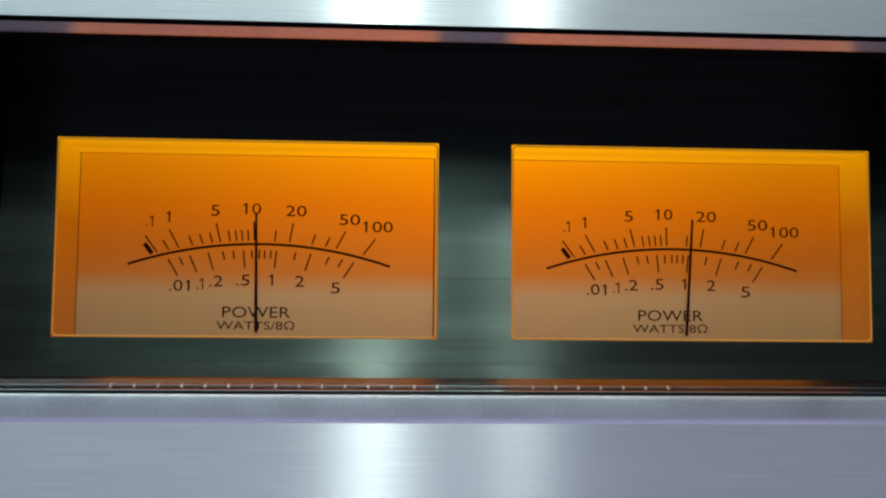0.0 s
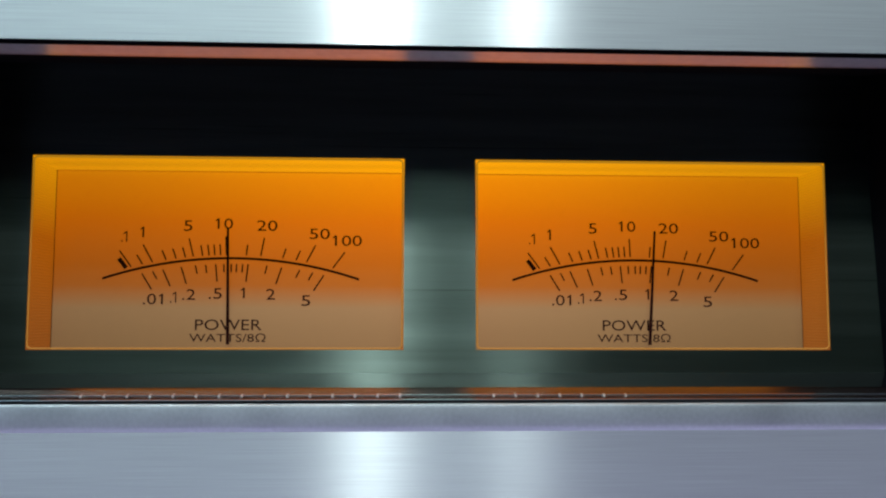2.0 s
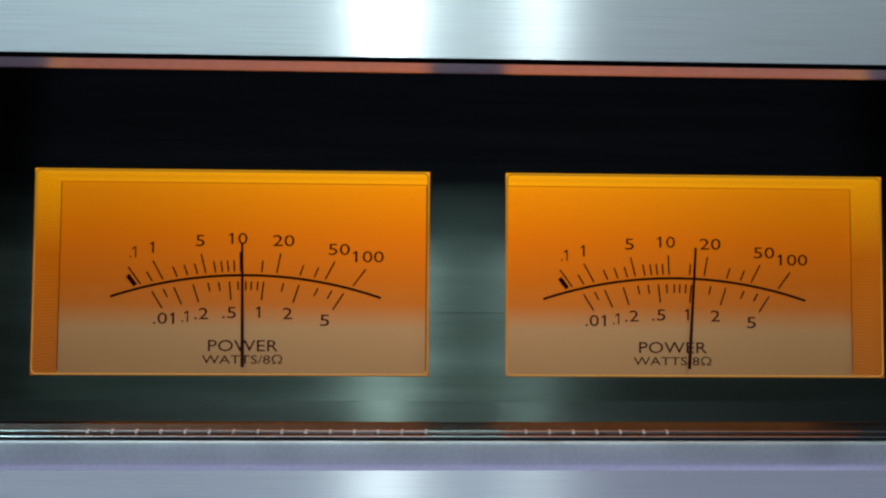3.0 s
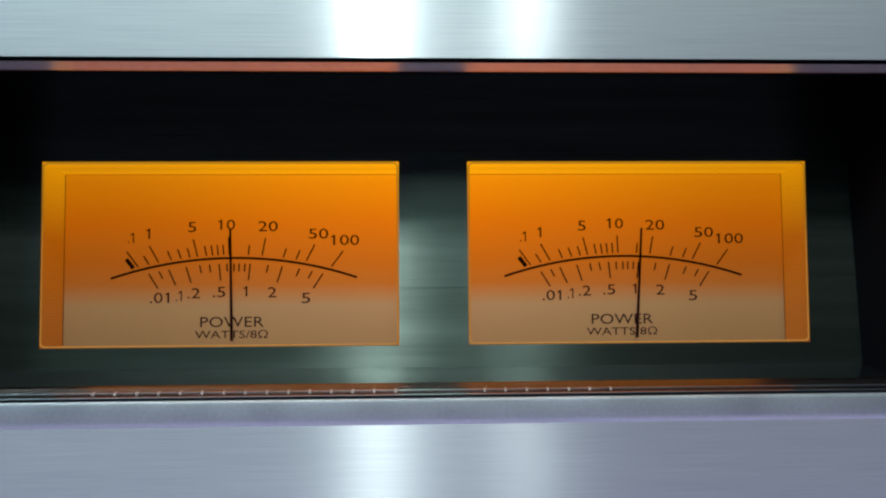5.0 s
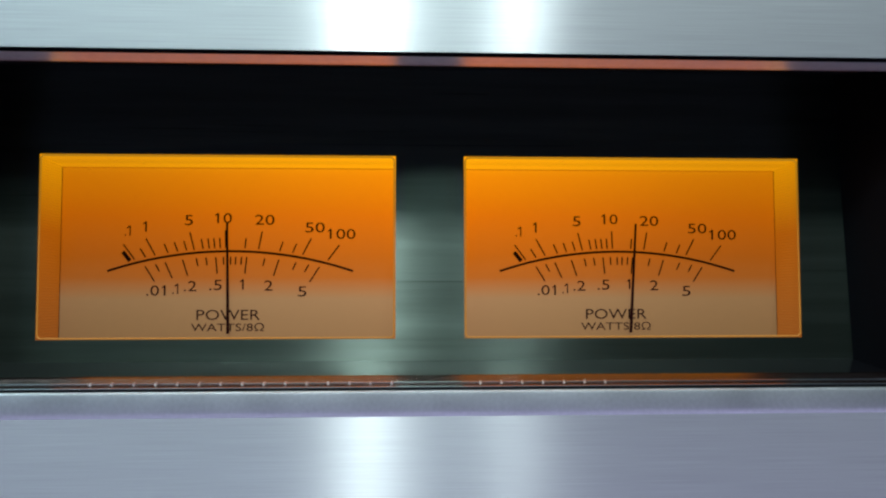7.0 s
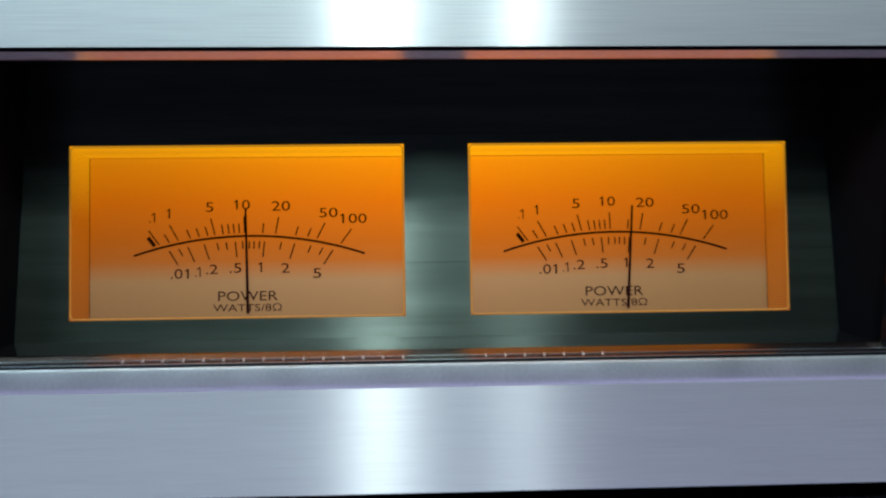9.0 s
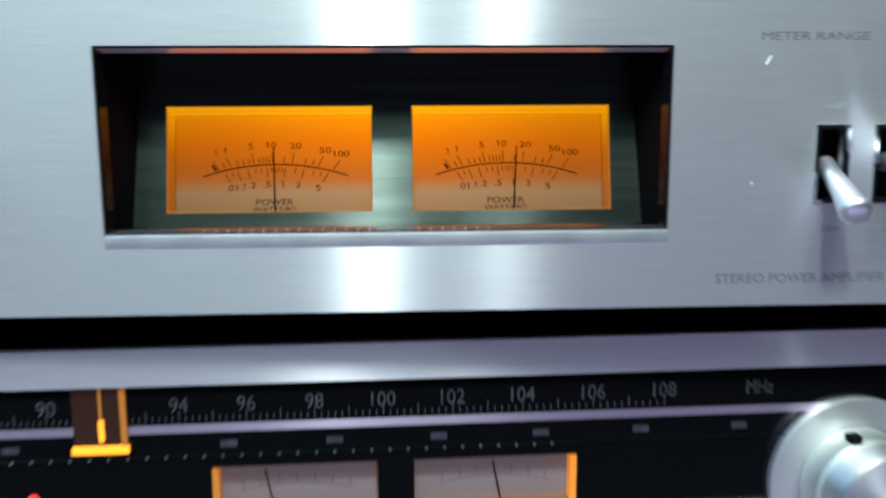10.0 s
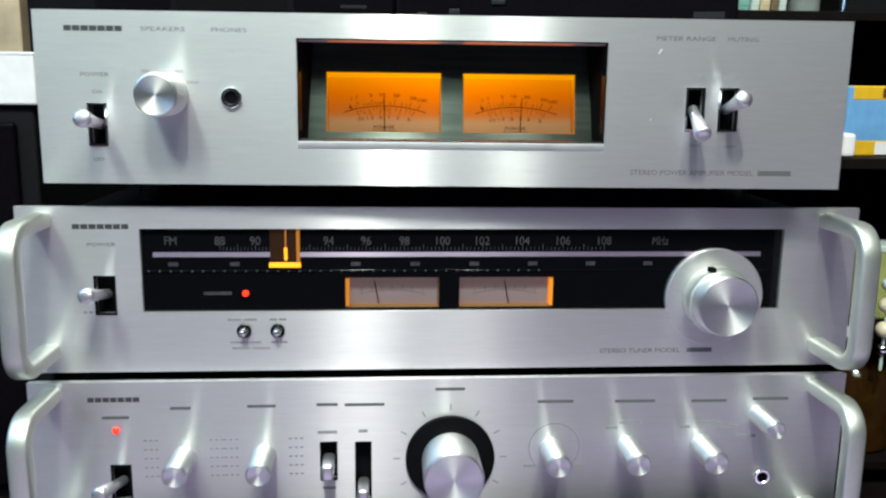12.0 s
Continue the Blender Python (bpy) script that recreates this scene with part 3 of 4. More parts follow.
for x, z, w in ((129.0, 319.9, 6.5), (146.8, 319.8, 6.2), (129.0, 284.6, 5.8), (148.0, 284.3, 6.6), (-132.2, 314.2, 6.0), (-156.0, 319.6, 4.0), (-139.0, 319.6, 4.0)):
    bars(x - w / 2, x + w / 2, z, 1.5, 0, INK_FAINT, amp)

part("scratch", rod([(107.2, -0.12, 331.5), (108.6, -0.12, 334.0)], 0.3, 6), SILL, amp)
part("scratch", rod([(104.6, -0.1, 297.6), (105.0, -0.1, 298.4)], 0.28, 6), SILL, amp)
part("bezel_lip", rod([(WIN[0] + 1, 1.0, WIN[2] + 0.34), (WIN[1] - 1, 1.0, WIN[2] + 0.34)], 0.22, 10), CHROME, amp, "", True)
part("bezel_lip", rod([(WIN[0] + 1.2, 2.0, WIN[2] + 0.78), (WIN[1] - 1.2, 2.0, WIN[2] + 0.78)], 0.2, 10), CHROME, amp, "", True)
# small studs added in place of a row of reflected glints on the bezel
for x in [*np.arange(-52.0, -5.0, 3.35), *np.arange(9.0, 30.0, 3.35)]:
    part("bezel_glint", turned(x, WIN[2] + 0.75, [(2.4, 0.24), (1.8, 0.22), (1.6, 0.14), (1.55, 0)], 12), SILL, amp, "", True)

# ---- tuner ----
TY = 22.0
UX0, UX1 = -231.0, 234.0
tuner = thing("tuner", "silver stereo tuner with a black dial window and rack handles", "tuner", "stacked hi-fi units")
TWIN, TSLOT = (-166.6, 191.2, 190.0, 236.6), (-191.4, -181.2, 189.6, 210.2)
part("front_panel", panel(UX0, UX1, 156.3, 248.5, TY, TY + 4, [TWIN, TSLOT], 0.35), ALU_LOW, tuner, "horizontally brushed aluminium front panel")
cover(tuner, -205, 208, TY + 4.2, TY + 310, 160, 246, TY + 14)
feet(tuner, 170, TY + 45, TY + 270, 149.5, 160)
for hx in (-217.5, 216):
    handle(tuner, hx, TY, 168.5, 241.5, 44, 10.8, 8.5)
TMET = [(-56.8, -4.6, 191.8, 208.8), (6.9, 60.1, 191.8, 208.8)]
SCALE_STRIP = brushed("lilac_scale_strip", (0.52, 0.43, 0.55), 0.32, 0.7)
DIAL_GLASS = plain("black_dial_glass", (0.003, 0.003, 0.004), 0.08, 0.0, 700, 0.2, 0.0, 0.36)
part("dial_glass", panel(TWIN[0] - 2, TWIN[1] + 2, TWIN[2] - 2, TWIN[3] + 2, TY + 2.5, TY + 3.8, TMET, 0), DIAL_GLASS, tuner, "glossy black dial glass")
NUMERAL = plain("dim_numerals", (0.042, 0.042, 0.05), 0.6, 0.0, 300, 0.5)
DIM_NUMERAL = plain("dim_small_numerals", (0.035, 0.03, 0.045), 0.6, 0.0, 300, 0.5)
ORANGE_GLOW = glowing("orange_pointer_glow", (1.0, 0.36, 0.015), 1.6, (0.5, 0.2, 0.02))
ORANGE_DIM = glowing("orange_edge_glow", (1.0, 0.26, 0.02), 0.5, (0.5, 0.2, 0.02))
ORANGE_SIDE = glowing("orange_side_glow", (1.0, 0.26, 0.02), 0.25, (0.4, 0.16, 0.02))
RED_GLOW = glowing("red_led", (1.0, 0.035, 0.012), 2.0, (0.4, 0.02, 0.01))
yg = TY + 2.5
part("scale_line", box(-160.7, 179.3, yg - 0.12, yg - 0.02, 220.6, 223.3), SCALE_STRIP, tuner, "pale lilac tuning scale line")
part("divider_line", box(TWIN[0], TWIN[1], yg - 0.5, yg + 0.1, 212.4, 213.2, 0.15), GLOSS_BLACK, tuner)


# tiny teal balls added to draw the dotted glints along the glossy divider
GLINT_TEAL = plain("teal_grey_glint", (0.035, 0.06, 0.06), 0.3)
bead = bmesh.new()
bmesh.ops.create_uvsphere(bead, u_segments=8, v_segments=5, radius=0.55 * MM)
glint_mesh = bpy.data.meshes.new("divider_glint")
bead.to_mesh(glint_mesh)
bead.free()
glint_mesh.materials.append(GLINT_TEAL)
for k in range(38):
    ob = new("divider_glint", glint_mesh)
    ob.parent, ob.location = tuner, Vector((-163.0 + 5.8 * k, yg - 0.6, 212.8)) * MM


def dial_x(mhz):
    d = mhz - 100
    return -2.5 + 10.9 * d + 0.06 * d * d


lettering("FM", -151.0, 229.6, 6.4, 4.6, yg, NUMERAL, tuner, "numeral")
for mhz in range(88, 110, 2):
    lettering(str(mhz), dial_x(mhz), 229.6, 5.6 if mhz < 100 else 7.6, 4.8, yg, NUMERAL, tuner, "numeral")
lettering("MHz", 120.5, 229.6, 9, 4.6, yg, NUMERAL, tuner, "numeral")
for k in range(101):
    x = dial_x(88 + 0.2 * k)
    h = 3.4 if k % 5 == 0 else 1.7
    part("tick", box(x - 0.16, x + 0.16, yg - 0.09, yg - 0.02, 224.3, 224.3 + h), NUMERAL, tuner)
for k in range(9):
    x = -150 + k * 33
    bars(x - 2.6, x + 2.6, 216.6, 2.2, yg, DIM_NUMERAL, tuner)
bars(-134.3, -119.1, 200.2, 1.8, yg, NUMERAL, tuner)
ptr = part("dial_pointer", box(-98.2, -81.0, yg - 1.6, yg - 0.4, 214.9, 217.6, 0.3), ORANGE_GLOW, tuner, "orange lit tuning pointer")
part("pointer_needle", box(-89.4, -88.7, yg - 1.4, yg - 0.6, 217.4, 236.4), glowing("orange_faint_glow", (1.0, 0.3, 0.05), 0.25, (0.3, 0.12, 0.02)), ptr)
part("pointer_window", box(-97.6, -83.3, yg - 0.5, yg - 0.3, 217.7, 236.4), glowing("orange_window_glow", (1.0, 0.3, 0.06), 0.012, (0.015, 0.006, 0.002)), ptr, "faintly lit amber plate of the pointer")
part("pointer_tip", box(-89.9, -88.2, yg - 1.5, yg - 0.5, 219.0, 226.0, 0.4), ORANGE_GLOW, ptr)
part("pointer_post", box(-83.2, -81.4, yg - 1.4, yg - 0.6, 217.4, 236.4), glowing("orange_post_glow", (1.0, 0.28, 0.02), 0.22, (0.3, 0.12, 0.02)), ptr)
at_centre(part("stereo_lamp", turned(-111.5, 200.2, [(yg, 1.8), (yg - 1.2, 1.7), (yg - 2.2, 1.1), (yg - 2.5, 0)], 24), RED_GLOW, tuner, "lit red stereo lamp", True), -111.5, yg, 200.2)
# light on the small meter faces is painted as emission, orange at the foot
TFACE = backlit("lilac_meter_glow", 0.191, 0.209, [(0.0, (0.42, 0.15, 0.05)), (0.22, (0.20, 0.13, 0.11)), (1.0, (0.18, 0.135, 0.14))], 0.40, (0.15, 0.125, 0.135))
METER_INK = plain("faded_brown_print", (0.11, 0.085, 0.08), 0.7, 0.0, 900, 0.2)
RIM = plain("amber_rim", (0.22, 0.10, 0.03), 0.4)
for k, (x0, x1, z0, z1) in enumerate(TMET):
    m = part("signal_meter", bevel_frame((x0, x1, z0, z1), 5.2, 0.6, yg + 0.2), RIM, tuner, "small meter with an orange lit rim")
    part("lit_side", box(x0 + 0.1, x0 + 2.2, yg + 0.3, yg + 5, z0 + 0.7, z1 - 0.7) if k == 0 else box(x1 - 2.2, x1 - 0.1, yg + 0.3, yg + 5, z0 + 0.7, z1 - 0.7), ORANGE_SIDE if k == 0 else ORANGE_DIM, m)
    part("dial", box(x0 + 0.4, x1 - 0.4, yg + 5.3, yg + 6, z0 + 0.3, z1 - 0.3), TFACE, m, "pale lilac meter face with painted glow, orange at the foot")
    cx = (x0 + x1) / 2
    bm = bmesh.new()
    arc = [(cx + 70 * math.sin(a), 130.5 + 70 * math.cos(a)) for a in np.linspace(-0.27, 0.27, 21)]
    for a, b in zip(arc, arc[1:]):
        stroke(bm, a, b, 0.3, yg + 5.2)
    part("scale_arc", bm, METER_INK, m)
    for j in range(7):
        a = -0.24 + 0.08 * j
        bm = bmesh.new()
        stroke(bm, (cx + 70.6 * math.sin(a), 130.5 + 70.6 * math.cos(a)), (cx + 73 * math.sin(a), 130.5 + 73 * math.cos(a)), 0.4, yg + 5.2)
        part("tick", bm, METER_INK, m)
    nx = cx - 9 if k == 0 else cx + 0.5
    part("needle", rod([(nx + 1.5, yg + 4.2, z0 + 1), (nx - 1, yg + 4.2, z1 - 3)], 0.3, 8), DIAL_INK, m)
part("knob_skirt", turned(153, 197, [(TY + 4, 28.3), (TY - 0.15, 28.3), (TY - 0.4, 28.0), (TY - 0.4, 0)], 96), ALU_LOW, tuner, "round aluminium skirt under the tuning knob", True)
face_knob(tuner, "tuning_knob", 153, 197, TY - 0.7, 21.0, 17.3, "large turned aluminium tuning knob")
part("base_tier", turned(153, 197, [(TY - 0.7, 18.8), (TY - 10.2, 18.9), (TY - 11.2, 18.4), (TY - 11.3, 17.2)], 64), SATIN, tuner, "satin base of the tuning knob", True)
part("notch", box(145.0, 149.0, TY - 11.5, TY - 6.5, 213.6, 216.6, 0.8), DEEP_BLACK, tuner)
sw = slot(tuner, *TSLOT, TY, "power_switch")
bat_lever(sw, -186.3, TY, 199.9, (-3.6, -26, 5.0))
for px in (-112.6, -94.2):
    b = part("push_button", turned(px, 179.4, [(TY + 0.3, 4.0), (TY - 0.9, 4.0), (TY - 1.2, 3.5), (TY - 0.3, 2.2)], 32), GLOSS_BLACK, tuner, "chromed push button", True)
    part("cap", turned(px, 179.4, [(TY, 2.0), (TY - 4.0, 2.2), (TY - 5.2, 1.9), (TY - 5.9, 1.1), (TY - 6.1, 0)], 24), CHROME, b, "", True)
bars(-201.5, -172.1, 237.8, 2.7, TY, INK, tuner, 7, 0.5, "brand_bar")
lettering("POWER", -186.7, 228.1, 15, 2.0, TY, INK_GREY, tuner)
lettering("STEREO TUNER MODEL", 111.5, 166.0, 47, 2.6, TY, INK_GREY, tuner)
bars(139, 153.8, 166.0, 2.6, TY, INK_GREY, tuner)
for x, z, w in ((-113.5, 185.8, 16), (-94, 185.8, 9), (-112, 172.8, 17), (-93.5, 172.8, 9), (-109, 169.4, 21), (-196.5, 203.5, 5), (-196, 190.5, 5)):
    bars(x - w / 2, x + w / 2, z, 1.2, TY, INK_FAINT, tuner, 2, 1.0)

tuner.matrix_world = Matrix.Translation((0.19, TY * MM, 0)) @ Matrix.Rotation(radians(2.0), 4, "Z") @ Matrix.Translation((-0.19, -TY * MM, 0))

# ---- preamplifier ----
pre = thing("preamplifier", "silver preamplifier with many knobs and rack handles", "amplifier", "stacked hi-fi units")
PZ0, PZ1 = 60.0, 152.4
PSLOTS = [(-186.5, -176.6, 83.0, 103.5), (-70.6, -62.2, 93.4, 115.2), (-50.9, -42.9, 80.5, 115.0)]
part("front_panel", panel(UX0 + 2, UX1 - 1, PZ0, PZ1, TY, TY + 4, PSLOTS, 0.35), ALU_LOW, pre, "horizontally brushed aluminium front panel")
cover(pre, -205, 208, TY + 4.2, TY + 310, 63, 149.3, TY + 14)
feet(pre, 170, TY + 45, TY + 270, 52, 63)
for hx in (-216.5, 215):
    handle(pre, hx, TY, 72.5, 145.5, 44, 10.8, 8.5)
sw = slot(pre, *PSLOTS[0], TY, "power_switch")
bat_lever(sw, -181.5, TY, 93.3, (-6.5, -26, 3.4))
for (x0, x1, z0, z1), lz in ((PSLOTS[1], 103.0), (PSLOTS[2], 88.0)):
    sw = slot(pre, x0, x1, z0, z1, TY, "slide_switch")
    part("lever", box(x0 + 0.9, x1 - 0.9, TY - 14, TY + 5, lz - 5.4, lz + 4.6, 2.2, 4), LEVER, sw, "chromed flat lever", True)
at_centre(part("power_lamp", turned(-183, 124.7, [(TY, 1.9), (TY - 1.0, 1.8), (TY - 1.7, 1.0), (TY - 1.9, 0)], 24), RED_GLOW, pre, "lit red power lamp", True), -183, TY, 124.7)
part("volume_dial", turned(2.5, 105, [(TY, 25.4), (TY - 2.2, 25.4), (TY - 2.6, 24.9), (TY - 2.6, 0)], 96), DEEP_BLACK, pre, "black dial plate under the volume knob", True)
face_knob(pre, "volume_knob", 2.5, 105, TY - 2.6, 27.5, 16.5, "large turned aluminium volume knob")
for x, z, r, d, nm in ((-146.5, 108, 7.0, 25, "bass_knob"), (-102.6, 108, 7.0, 25, "treble_knob"), (60.8, 109.5, 7.0, 25, "balance_knob"), (105.5, 109.5, 7.0, 25, "selector_knob"), (149.5, 109.5, 7.0, 25, "selector_knob")):
    face_knob(pre, nm, x, z, TY, d, r, "slim turned aluminium knob")
face_knob(pre, "mode_knob", 182, 128.3, TY, 25, 5.6, "small turned aluminium knob")
jack_socket(pre, 187.1, 89.8, TY, 4.9)
bars(-197.4, -169.6, 142.4, 2.7, TY, INK, pre, 7, 0.5, "brand_bar")
for x0, x1, z in ((-190.3, -175.7, 132), (-153.3, -142, 137), (-111.1, -95.5, 137.6), (-72.9, -61, 138), (-57.2, -35, 137.7), (-6.3, 10.4, 146.2), (52.1, 72.8, 138), (97, 120.3, 137.6), (141.8, 162.7, 137.2),
                  (178.3, 199.5, 138), (170.8, 181.7, 115.3), (-70, -62.4, 88), (-72.5, -61.5, 121.6), (-49.5, -44.5, 122), (92, 99, 121.5), (136, 142, 121.5), (158, 170, 121.5), (100, 112, 124.5), (145, 160, 124.5), (45, 52, 99), (71, 80, 99)):
    bars(x0, x1, z, 1.7, TY, INK_FAINT if z < 130 else INK_GREY, pre)
for kx in (-146.5, -102.6):
    for k in range(5):
        for s in (-1, 1):
            bars(kx + s * 18 - 4, kx + s * 18 + 4, 97 + 5.3 * k, 0.9, TY, INK_FAINT, pre, 3, 1.2)
for k in range(11):
    a = radians(-150 + 30 * k)
    bm = bmesh.new()
    stroke(bm, (2.5 + 28.5 * math.sin(a), 105 + 28.5 * math.cos(a)), (2.5 + 32.5 * math.sin(a), 105 + 32.5 * math.cos(a)), 0.7, TY - 0.05)
    part("volume_mark", bm, INK_FAINT, pre)
bm = bmesh.new()
for k in range(40):
    a0, a1 = [radians(-140 + 280 * j / 40) for j in (k, k + 1)]
    stroke(bm, (62.5 + 14.6 * math.sin(a0), 110 + 14.6 * math.cos(a0)), (62.5 + 14.6 * math.sin(a1), 110 + 14.6 * math.cos(a1)), 0.5, TY - 0.05)
part("balance_ring", bm, INK_FAINT, pre)

pre.matrix_world = Matrix.Translation((0.19, (TY - 6) * MM, 0)) @ Matrix.Rotation(radians(2.0), 4, "Z") @ Matrix.Translation((-0.19, -TY * MM, 0))

# ---- things round the stack ----
def placed(ob, x, y, z, turn=0.0):
    ob.matrix_world = pose(x * MM, y * MM, z * MM, 0, 0, turn)
    return ob


SILVER_TRIM = plain("silver_trim", (0.75, 0.76, 0.78), 0.18, 1.0, 400, 0.05)
# key and deck colours include the shade over the background
GREY_KEY = plain("grey_key_in_shade", (0.02, 0.02, 0.025), 0.4, 0.0, 300, 0.1, 0.0, 0.2)
DECK_BLACK = plain("gloss_black_deck", (0.0035, 0.0025, 0.004), 0.45, 0.0, 300, 0.2, 0.0, 0.04)
deck = thing("disc_player", "black disc player with a silver tray bar, turned on the amplifier", "disc player")
part("case", box(0, 222, 0, 210, 6, 58, 2.0, 3), DECK_BLACK, deck)
part("top_bevel", box(4, 218, -1.6, 2, 50, 54.5, 0.7), GREY_KEY, deck)
part("tray_bar", box(31, 98, -3.2, 1, 37.2, 44.6, 2.2, 3), SILVER_TRIM, deck, "bright silver disc tray bar")
for x0, x1, z0, z1 in ((12, 21, 34.5, 43), (13.5, 20, 19, 25), (103, 112.5, 38.5, 45.5), (36, 43, 23, 27), (65, 74, 29.5, 33)):
    part("button", box(x0, x1, -1.4, 1, z0, z1, 0.6), GREY_KEY, deck)
for k in range(6):
    part("key", box(121 + 8.2 * k, 126.5 + 8.2 * k, -0.8, 1, 33, 43, 0.4), DECK_BLACK, deck)
for k in range(4):
    part("label_bar", box(176 + 10.5 * k, 183 + 10.5 * k, -0.15, 0.5, 39.5, 42), GREY_KEY, deck)
    part("label_bar", box(176 + 10.5 * k, 182 + 10.5 * k, -0.15, 0.5, 47, 49), GREY_KEY, deck)
part("label_bar", box(195, 214, -0.15, 0.5, 20, 24), GREY_KEY, deck)
for fx in (14, 208):
    for fy in (16, 190):
        part("foot", box(fx - 7, fx + 7, fy - 7, fy + 7, 0, 6.5, 1), BLACK_PLASTIC, deck)
placed(deck, -30, 158, 338.1, -15.5)

deck_b = thing("cassette_deck", "black cassette deck with a dim window on the amplifier", "cassette deck")
part("case", box(0, 205, 0, 130, 5, 75, 2.0, 3), DECK_BLACK, deck_b)
part("window_frame", panel(52, 136, 14, 44, -1.2, 0.2, [(56, 132, 18, 40)], 0.3), plain("dim_window_frame", (0.006, 0.006, 0.009), 0.5, 0.0, 300, 0.2, 0.0, 0.05), deck_b)
part("window", box(55.5, 132.5, -0.5, 0.3, 17.5, 40.5), DEEP_BLACK, deck_b)
for k in range(6):
    part("key", box(66 + 12 * k, 74 + 12 * k, -2.2, 0, 8, 12.5, 0.5), GREY_KEY, deck_b)
for x0, x1, z in ((150, 198, 36), (168, 186, 29), (150, 170, 14)):
    part("label_bar", box(x0, x1, -0.2, 0.3, z - 1, z + 1), GREY_KEY, deck_b)
for fx in (14, 190):
    for fy in (16, 112):
        part("foot", box(fx - 7, fx + 7, fy - 7, fy + 7, 0, 5.5, 1), BLACK_PLASTIC, deck_b)
placed(deck_b, -238, 165, 338.1)

# side rack on the east side with open boards
rack = thing("side_rack", "dark wooden side rack with open boards", "rack")
for z in (72, 163, 273, 374):
    part("board", box(246 if z < 300 else 226, 640, 75 if z < 300 else 218, 420, z - 7, z, 0.8), WOOD_DARK, rack)
part("side_panel", box(640, 656, 75, 420, 52, 600, 1), WOOD_DARK, rack)
part("back_panel", box(246, 656, 420, 426, 52, 600), DARK_WALL, rack)
part("post", box(246, 256, 408, 420, 52, 600, 0.6), WOOD_DARK, rack)

YELLOW = plain("yellow_card", (0.72, 0.40, 0.02), 0.45, 0.0, 120, 0.08)
BLUE = plain("blue_card", (0.12, 0.33, 0.60), 0.45, 0.0, 120, 0.08)
WHITE_CARD = plain("white_card", (0.78, 0.75, 0.77), 0.5, 0.0, 120, 0.05)
BROWN_PRINT = plain("brown_print", (0.10, 0.035, 0.01), 0.6)
carton = thing("carton", "small blue and yellow printed carton on the rack board", "box")
part("box_body", box(0, 70, 0, 45, 0, 44, 1.2), BLUE, carton)
part("lower_band", box(3.0, 70.2, -0.2, 45.2, 0, 10.2, 1.0), YELLOW, carton, "yellow printed band")
part("upper_band", box(3.0, 70.2, -0.2, 45.2, 35, 44.3, 1.0), YELLOW, carton, "yellow printed band")
part("patch", box(21, 37, -0.5, 0.2, 1.0, 9.0), WHITE_CARD, carton)
for k in range(3):
    part("print_bar", box(23 + 8 * k, 28 + 8 * k, -0.5, 0.2, 37, 43), BROWN_PRINT, carton)
placed(carton, 256, 92, 273.1, 4)
cap = thing("white_case", "small white plastic case beside the carton", "case")
part("shell", box(0, 9, 0, 20, 0, 15, 2.4, 3), WHITE_CARD, cap)
placed(cap, 247.5, 77, 273.1)

TEAL = plain("teal_sleeve", (0.16, 0.38, 0.34), 0.4, 0.0, 80, 0.2)
CREAM = plain("cream_sleeve", (0.55, 0.44, 0.28), 0.5, 0.0, 80, 0.2)
PALE = plain("pale_plastic", (0.52, 0.60, 0.57), 0.3, 0.0, 80, 0.1)
BROWN = plain("brown_sleeve", (0.16, 0.10, 0.06), 0.5, 0.0, 80, 0.2)
x = 229.0
for w, mt, lab, lean in ((11, TEAL, "teal printed disc sleeve standing on the rack", 3), (7, PALE, "pale plastic disc case standing on the rack", 4), (8, CREAM, "cream disc sleeve standing on the rack", 2), (6, BROWN, "brown disc sleeve standing on the rack", 2), (6, PALE, "pale plastic disc case standing on the rack", 2)):
    sl = thing("disc_case", lab, "disc case", "disc cases on the rack")
    part("sleeve", box(0, w - 0.6, 0, 125, 0, 140, 0.8), mt, sl)
    part("spine", box(0.6, w - 1.2, -0.35, 0.4, 4, 136, 0.2), mt, sl)
    sl.matrix_world = pose(x * MM, 0.225, 0.3741, 0, lean, 0)
    x += w + 0.4
GLASS_GREY = plain("frosted_grey_jar", (0.20, 0.22, 0.21), 0.2, 0.0, 60, 0.2)
jar = thing("jar", "grey frosted jar with a light cap on the rack", "jar")
bm = bmesh.new()
bmesh.ops.create_cone(bm, cap_ends=True, segments=40, radius1=12 * MM, radius2=13 * MM, depth=0.09, matrix=Matrix.Translation((0, 0, 0.045)))
part("body", bm, GLASS_GREY, jar, "", True)
bm = bmesh.new()
bmesh.ops.create_cone(bm, cap_ends=True, segments=40, radius1=11.5 * MM, radius2=10 * MM, depth=0.02, matrix=Matrix.Translation((0, 0, 0.1002)))
part("cap", bm, PALE, jar, "", True)
placed(jar, 288, 240, 374.1)
clip = thing("metal_clip", "small chromed clip on the rack", "clip")
part("arm", rod([(0, 0, 0), (0.6, 0, 9), (2, 0, 15)], 2.2, 12), CHROME, clip, "", True)
part("knuckle", rod([(2, 0, 15), (9, 0, 12)], [3.4, 2.6], 12), CHROME, clip, "", True)
placed(clip, 318, 235, 374.1)
VIOLET = plain("violet_card", (0.22, 0.035, 0.30), 0.5, 0.0, 60, 0.15)
vb = thing("violet_folder", "violet folder standing at the back of the rack", "folder")
part("cover", box(0, 120, 0, 10, 0, 190, 1), VIOLET, vb)
placed(vb, 372, 385, 420.1)
stand = thing("black_case", "black case under the violet folder on the rack", "case")
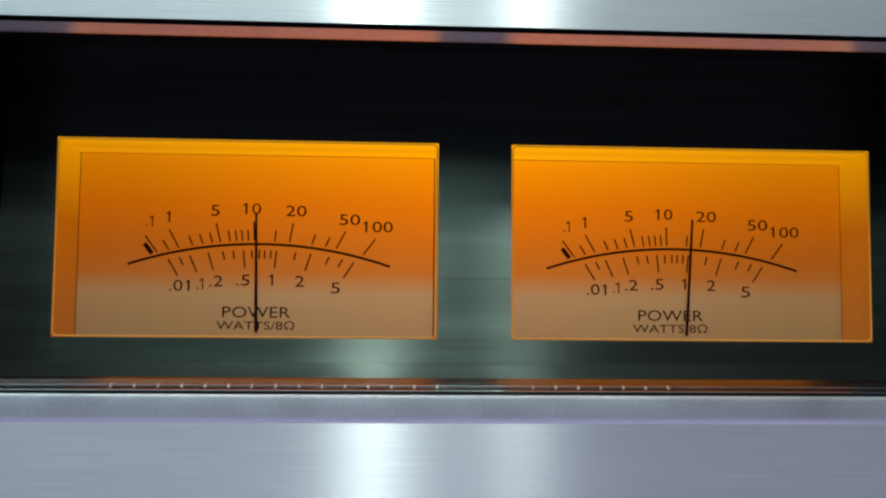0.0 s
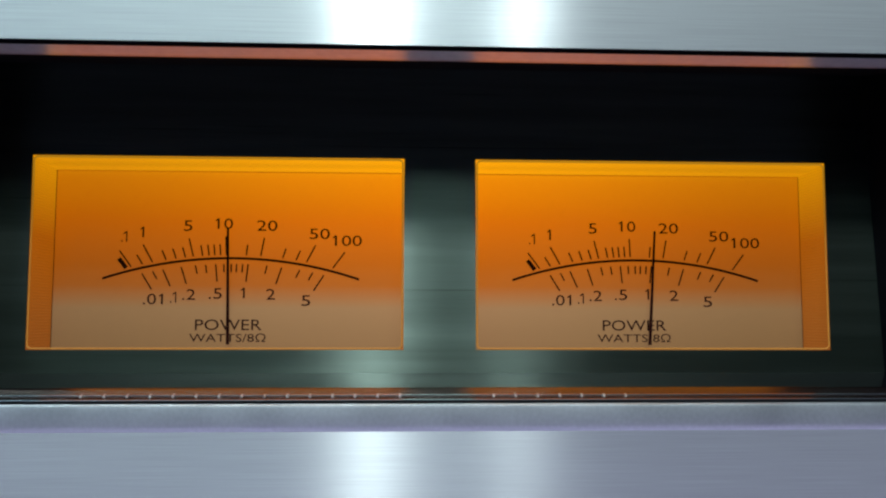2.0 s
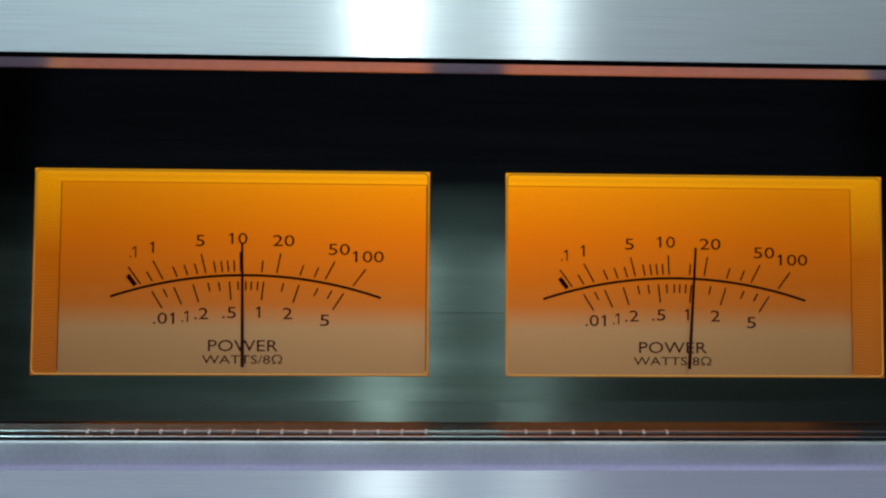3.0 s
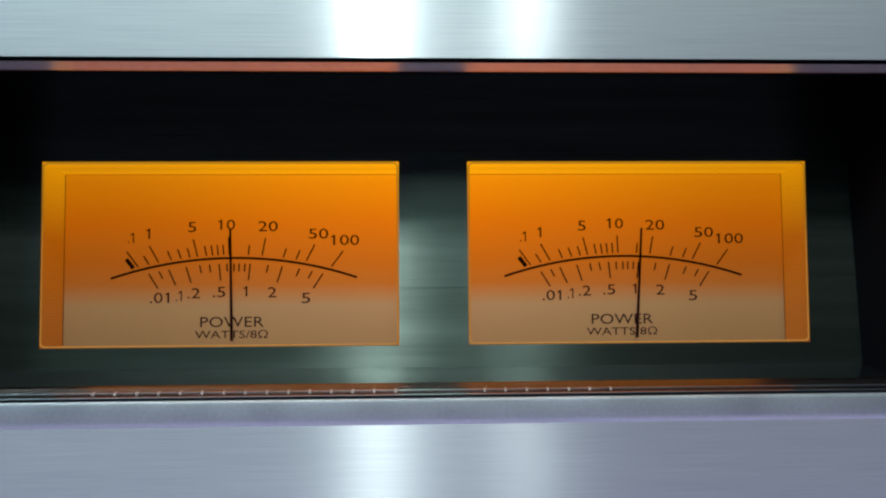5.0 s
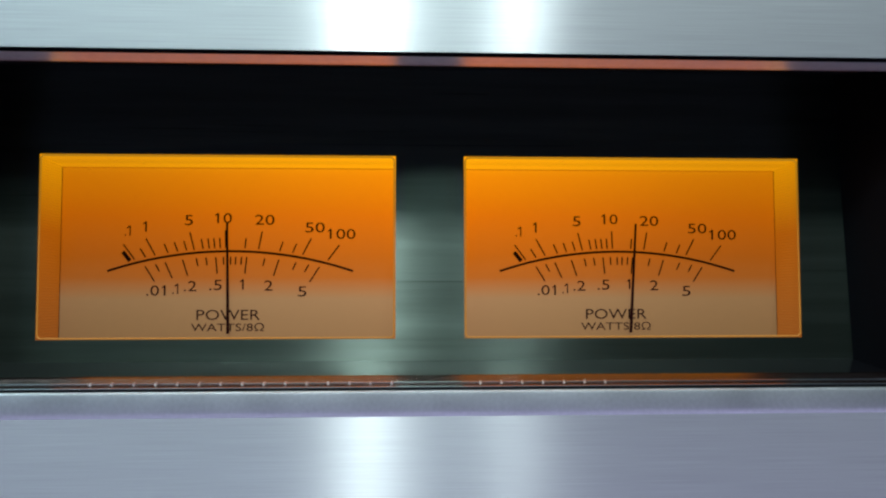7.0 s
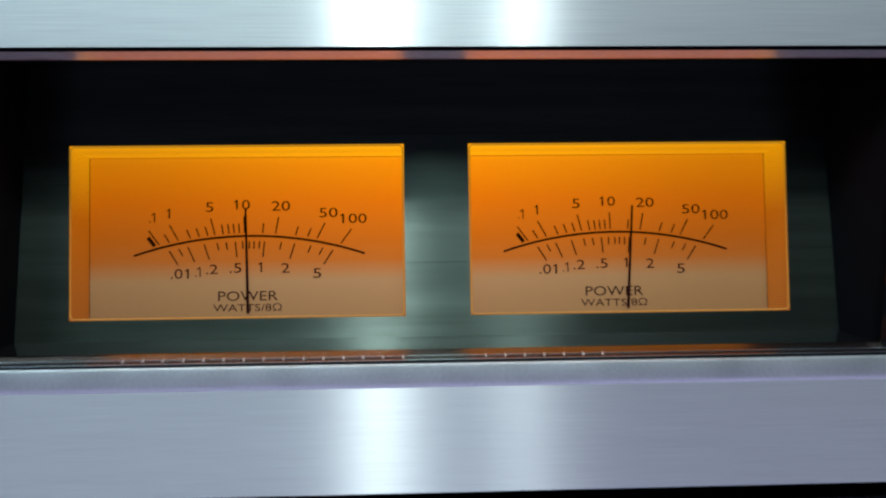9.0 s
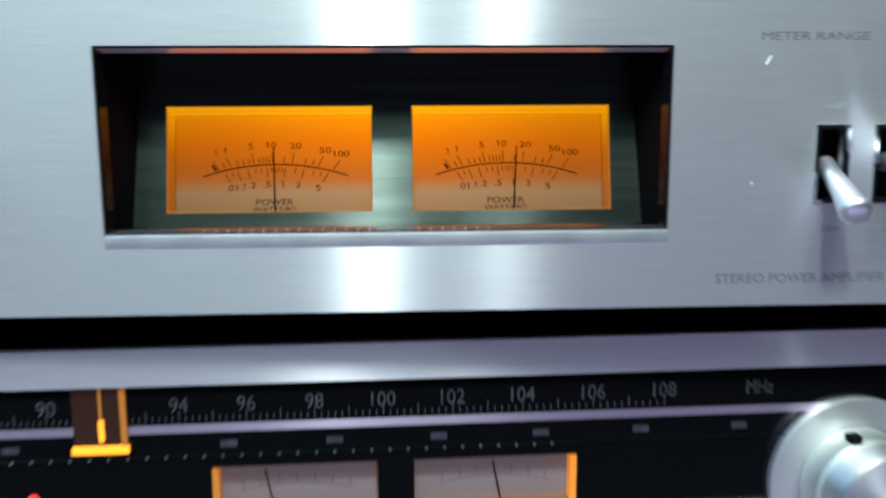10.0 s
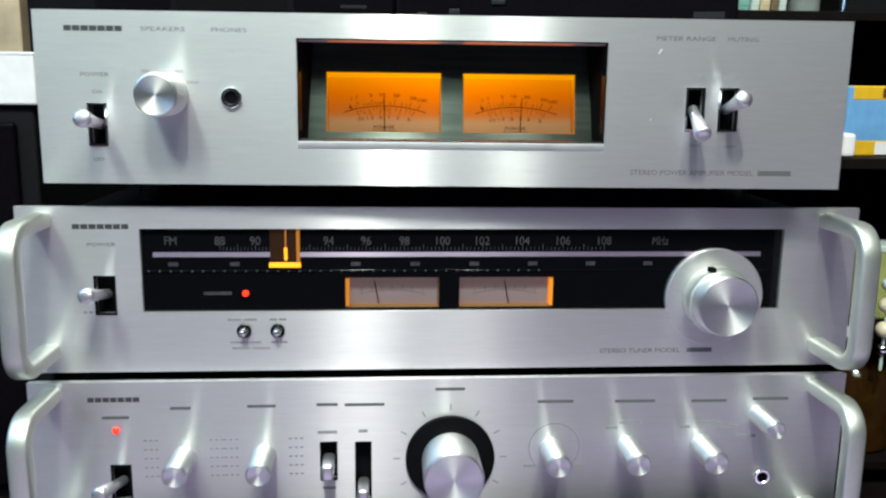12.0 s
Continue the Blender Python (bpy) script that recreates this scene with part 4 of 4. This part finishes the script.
part("case_body", box(366, 520, 340, 410, 374.1, 420, 1.5), BLACK_PAINT, stand)

OLIVE = plain("olive_box", (0.30, 0.32, 0.10), 0.5, 0.0, 80, 0.2)
AMBER_GLASS = plain("amber_bottle", (0.028, 0.011, 0.002), 0.12, 0.0, 80, 0.3)
ob_ = thing("olive_tin", "small olive green tin on the rack board", "tin")
part("tin_body", box(0, 26, 0, 26, 0, 50, 2), OLIVE, ob_)
part("tin_lid", box(-0.5, 26.5, -0.5, 26.5, 46, 51, 1.2), PALE, ob_)
placed(ob_, 284, 95, 163.1)
BEAD = plain("cream_bead", (0.70, 0.60, 0.45), 0.35, 0.0, 60, 0.1)
string = thing("bead_string", "cream beads hanging on the rack beside the handle", "beads")
for k, (z, r, mt) in enumerate(((14, 4.0, CHROME), (27, 5.4, BEAD), (43, 5.0, BEAD), (57, 4.6, PALE))):
    bm = bmesh.new()
    bmesh.ops.create_uvsphere(bm, u_segments=20, v_segments=12, radius=r * MM, matrix=Matrix.Translation((0, 0, z * MM)))
    part("bead", bm, mt, string, "", True)
part("cord", rod([(0, 0, 0), (0.5, 0, 40), (0, 0, 62)], 1.0, 8), PALE, string, "", True)
placed(string, 283, 69.6, 137)
bottle = thing("amber_bottle", "dark amber glass bottle on the rack", "bottle")
prof = [(0.0, 0), (0.0, 24), (2, 26), (48, 26), (60, 18), (66, 10), (82, 10), (82, 0)]
bm = turned(0, 0, prof, 40)
bm.transform(Matrix.Rotation(radians(90), 4, "X"))
part("glass", bm, AMBER_GLASS, bottle, "", True)
bm = turned(0, 0, [(82.2, 0), (82.2, 11.5), (93, 11.5), (93, 0)], 30)
bm.transform(Matrix.Rotation(radians(90), 4, "X"))
part("cap", bm, BLACK_PLASTIC, bottle, "", True)
placed(bottle, 288, 110, 72.1)
cable = thing("audio_cable", "pale audio cable running from the tuner onto the rack", "cable")
part("wire", rod([(222, 60, 153.0), (232, 48, 155.5), (243, 50, 160), (255, 62, 165.3), (275, 85, 165.3), (310, 110, 165.3)], 2.0, 10), PALE, cable, "", True)

# west side
case = thing("loudspeaker", "black loudspeaker box beside the stack", "loudspeaker")
part("cabinet", box(-560, -243, 70, 380, 52, 300, 2), BLACK_PAINT, case)
part("grille", box(-550, -253, 64, 70, 62, 290, 2), DECK_BLACK, case)
wb = thing("white_box", "white cardboard box lying on the loudspeaker", "box")
part("box_body", box(-337, -239, 66, 160, 300.1, 330, 1.2), WHITE_CARD, wb)
part("lid_edge", box(-337.4, -238.8, 65.7, 160.4, 328.6, 330.4, 0.4), WHITE_CARD, wb)
WOOD_PALE = plain("pale_wood", (0.42, 0.32, 0.22), 0.5, 0.0, 40, 0.25)
pb = thing("wooden_panel", "pale wooden panel standing behind the white box", "panel")
for k, (a, b) in enumerate(((-407, -369), (-368, -335), (-334, -299))):
    part("slat", box(a, b, 190 + 2 * (k % 2), 204 + 2 * (k % 2), 300.1, 520, 1), WOOD_PALE, pb)
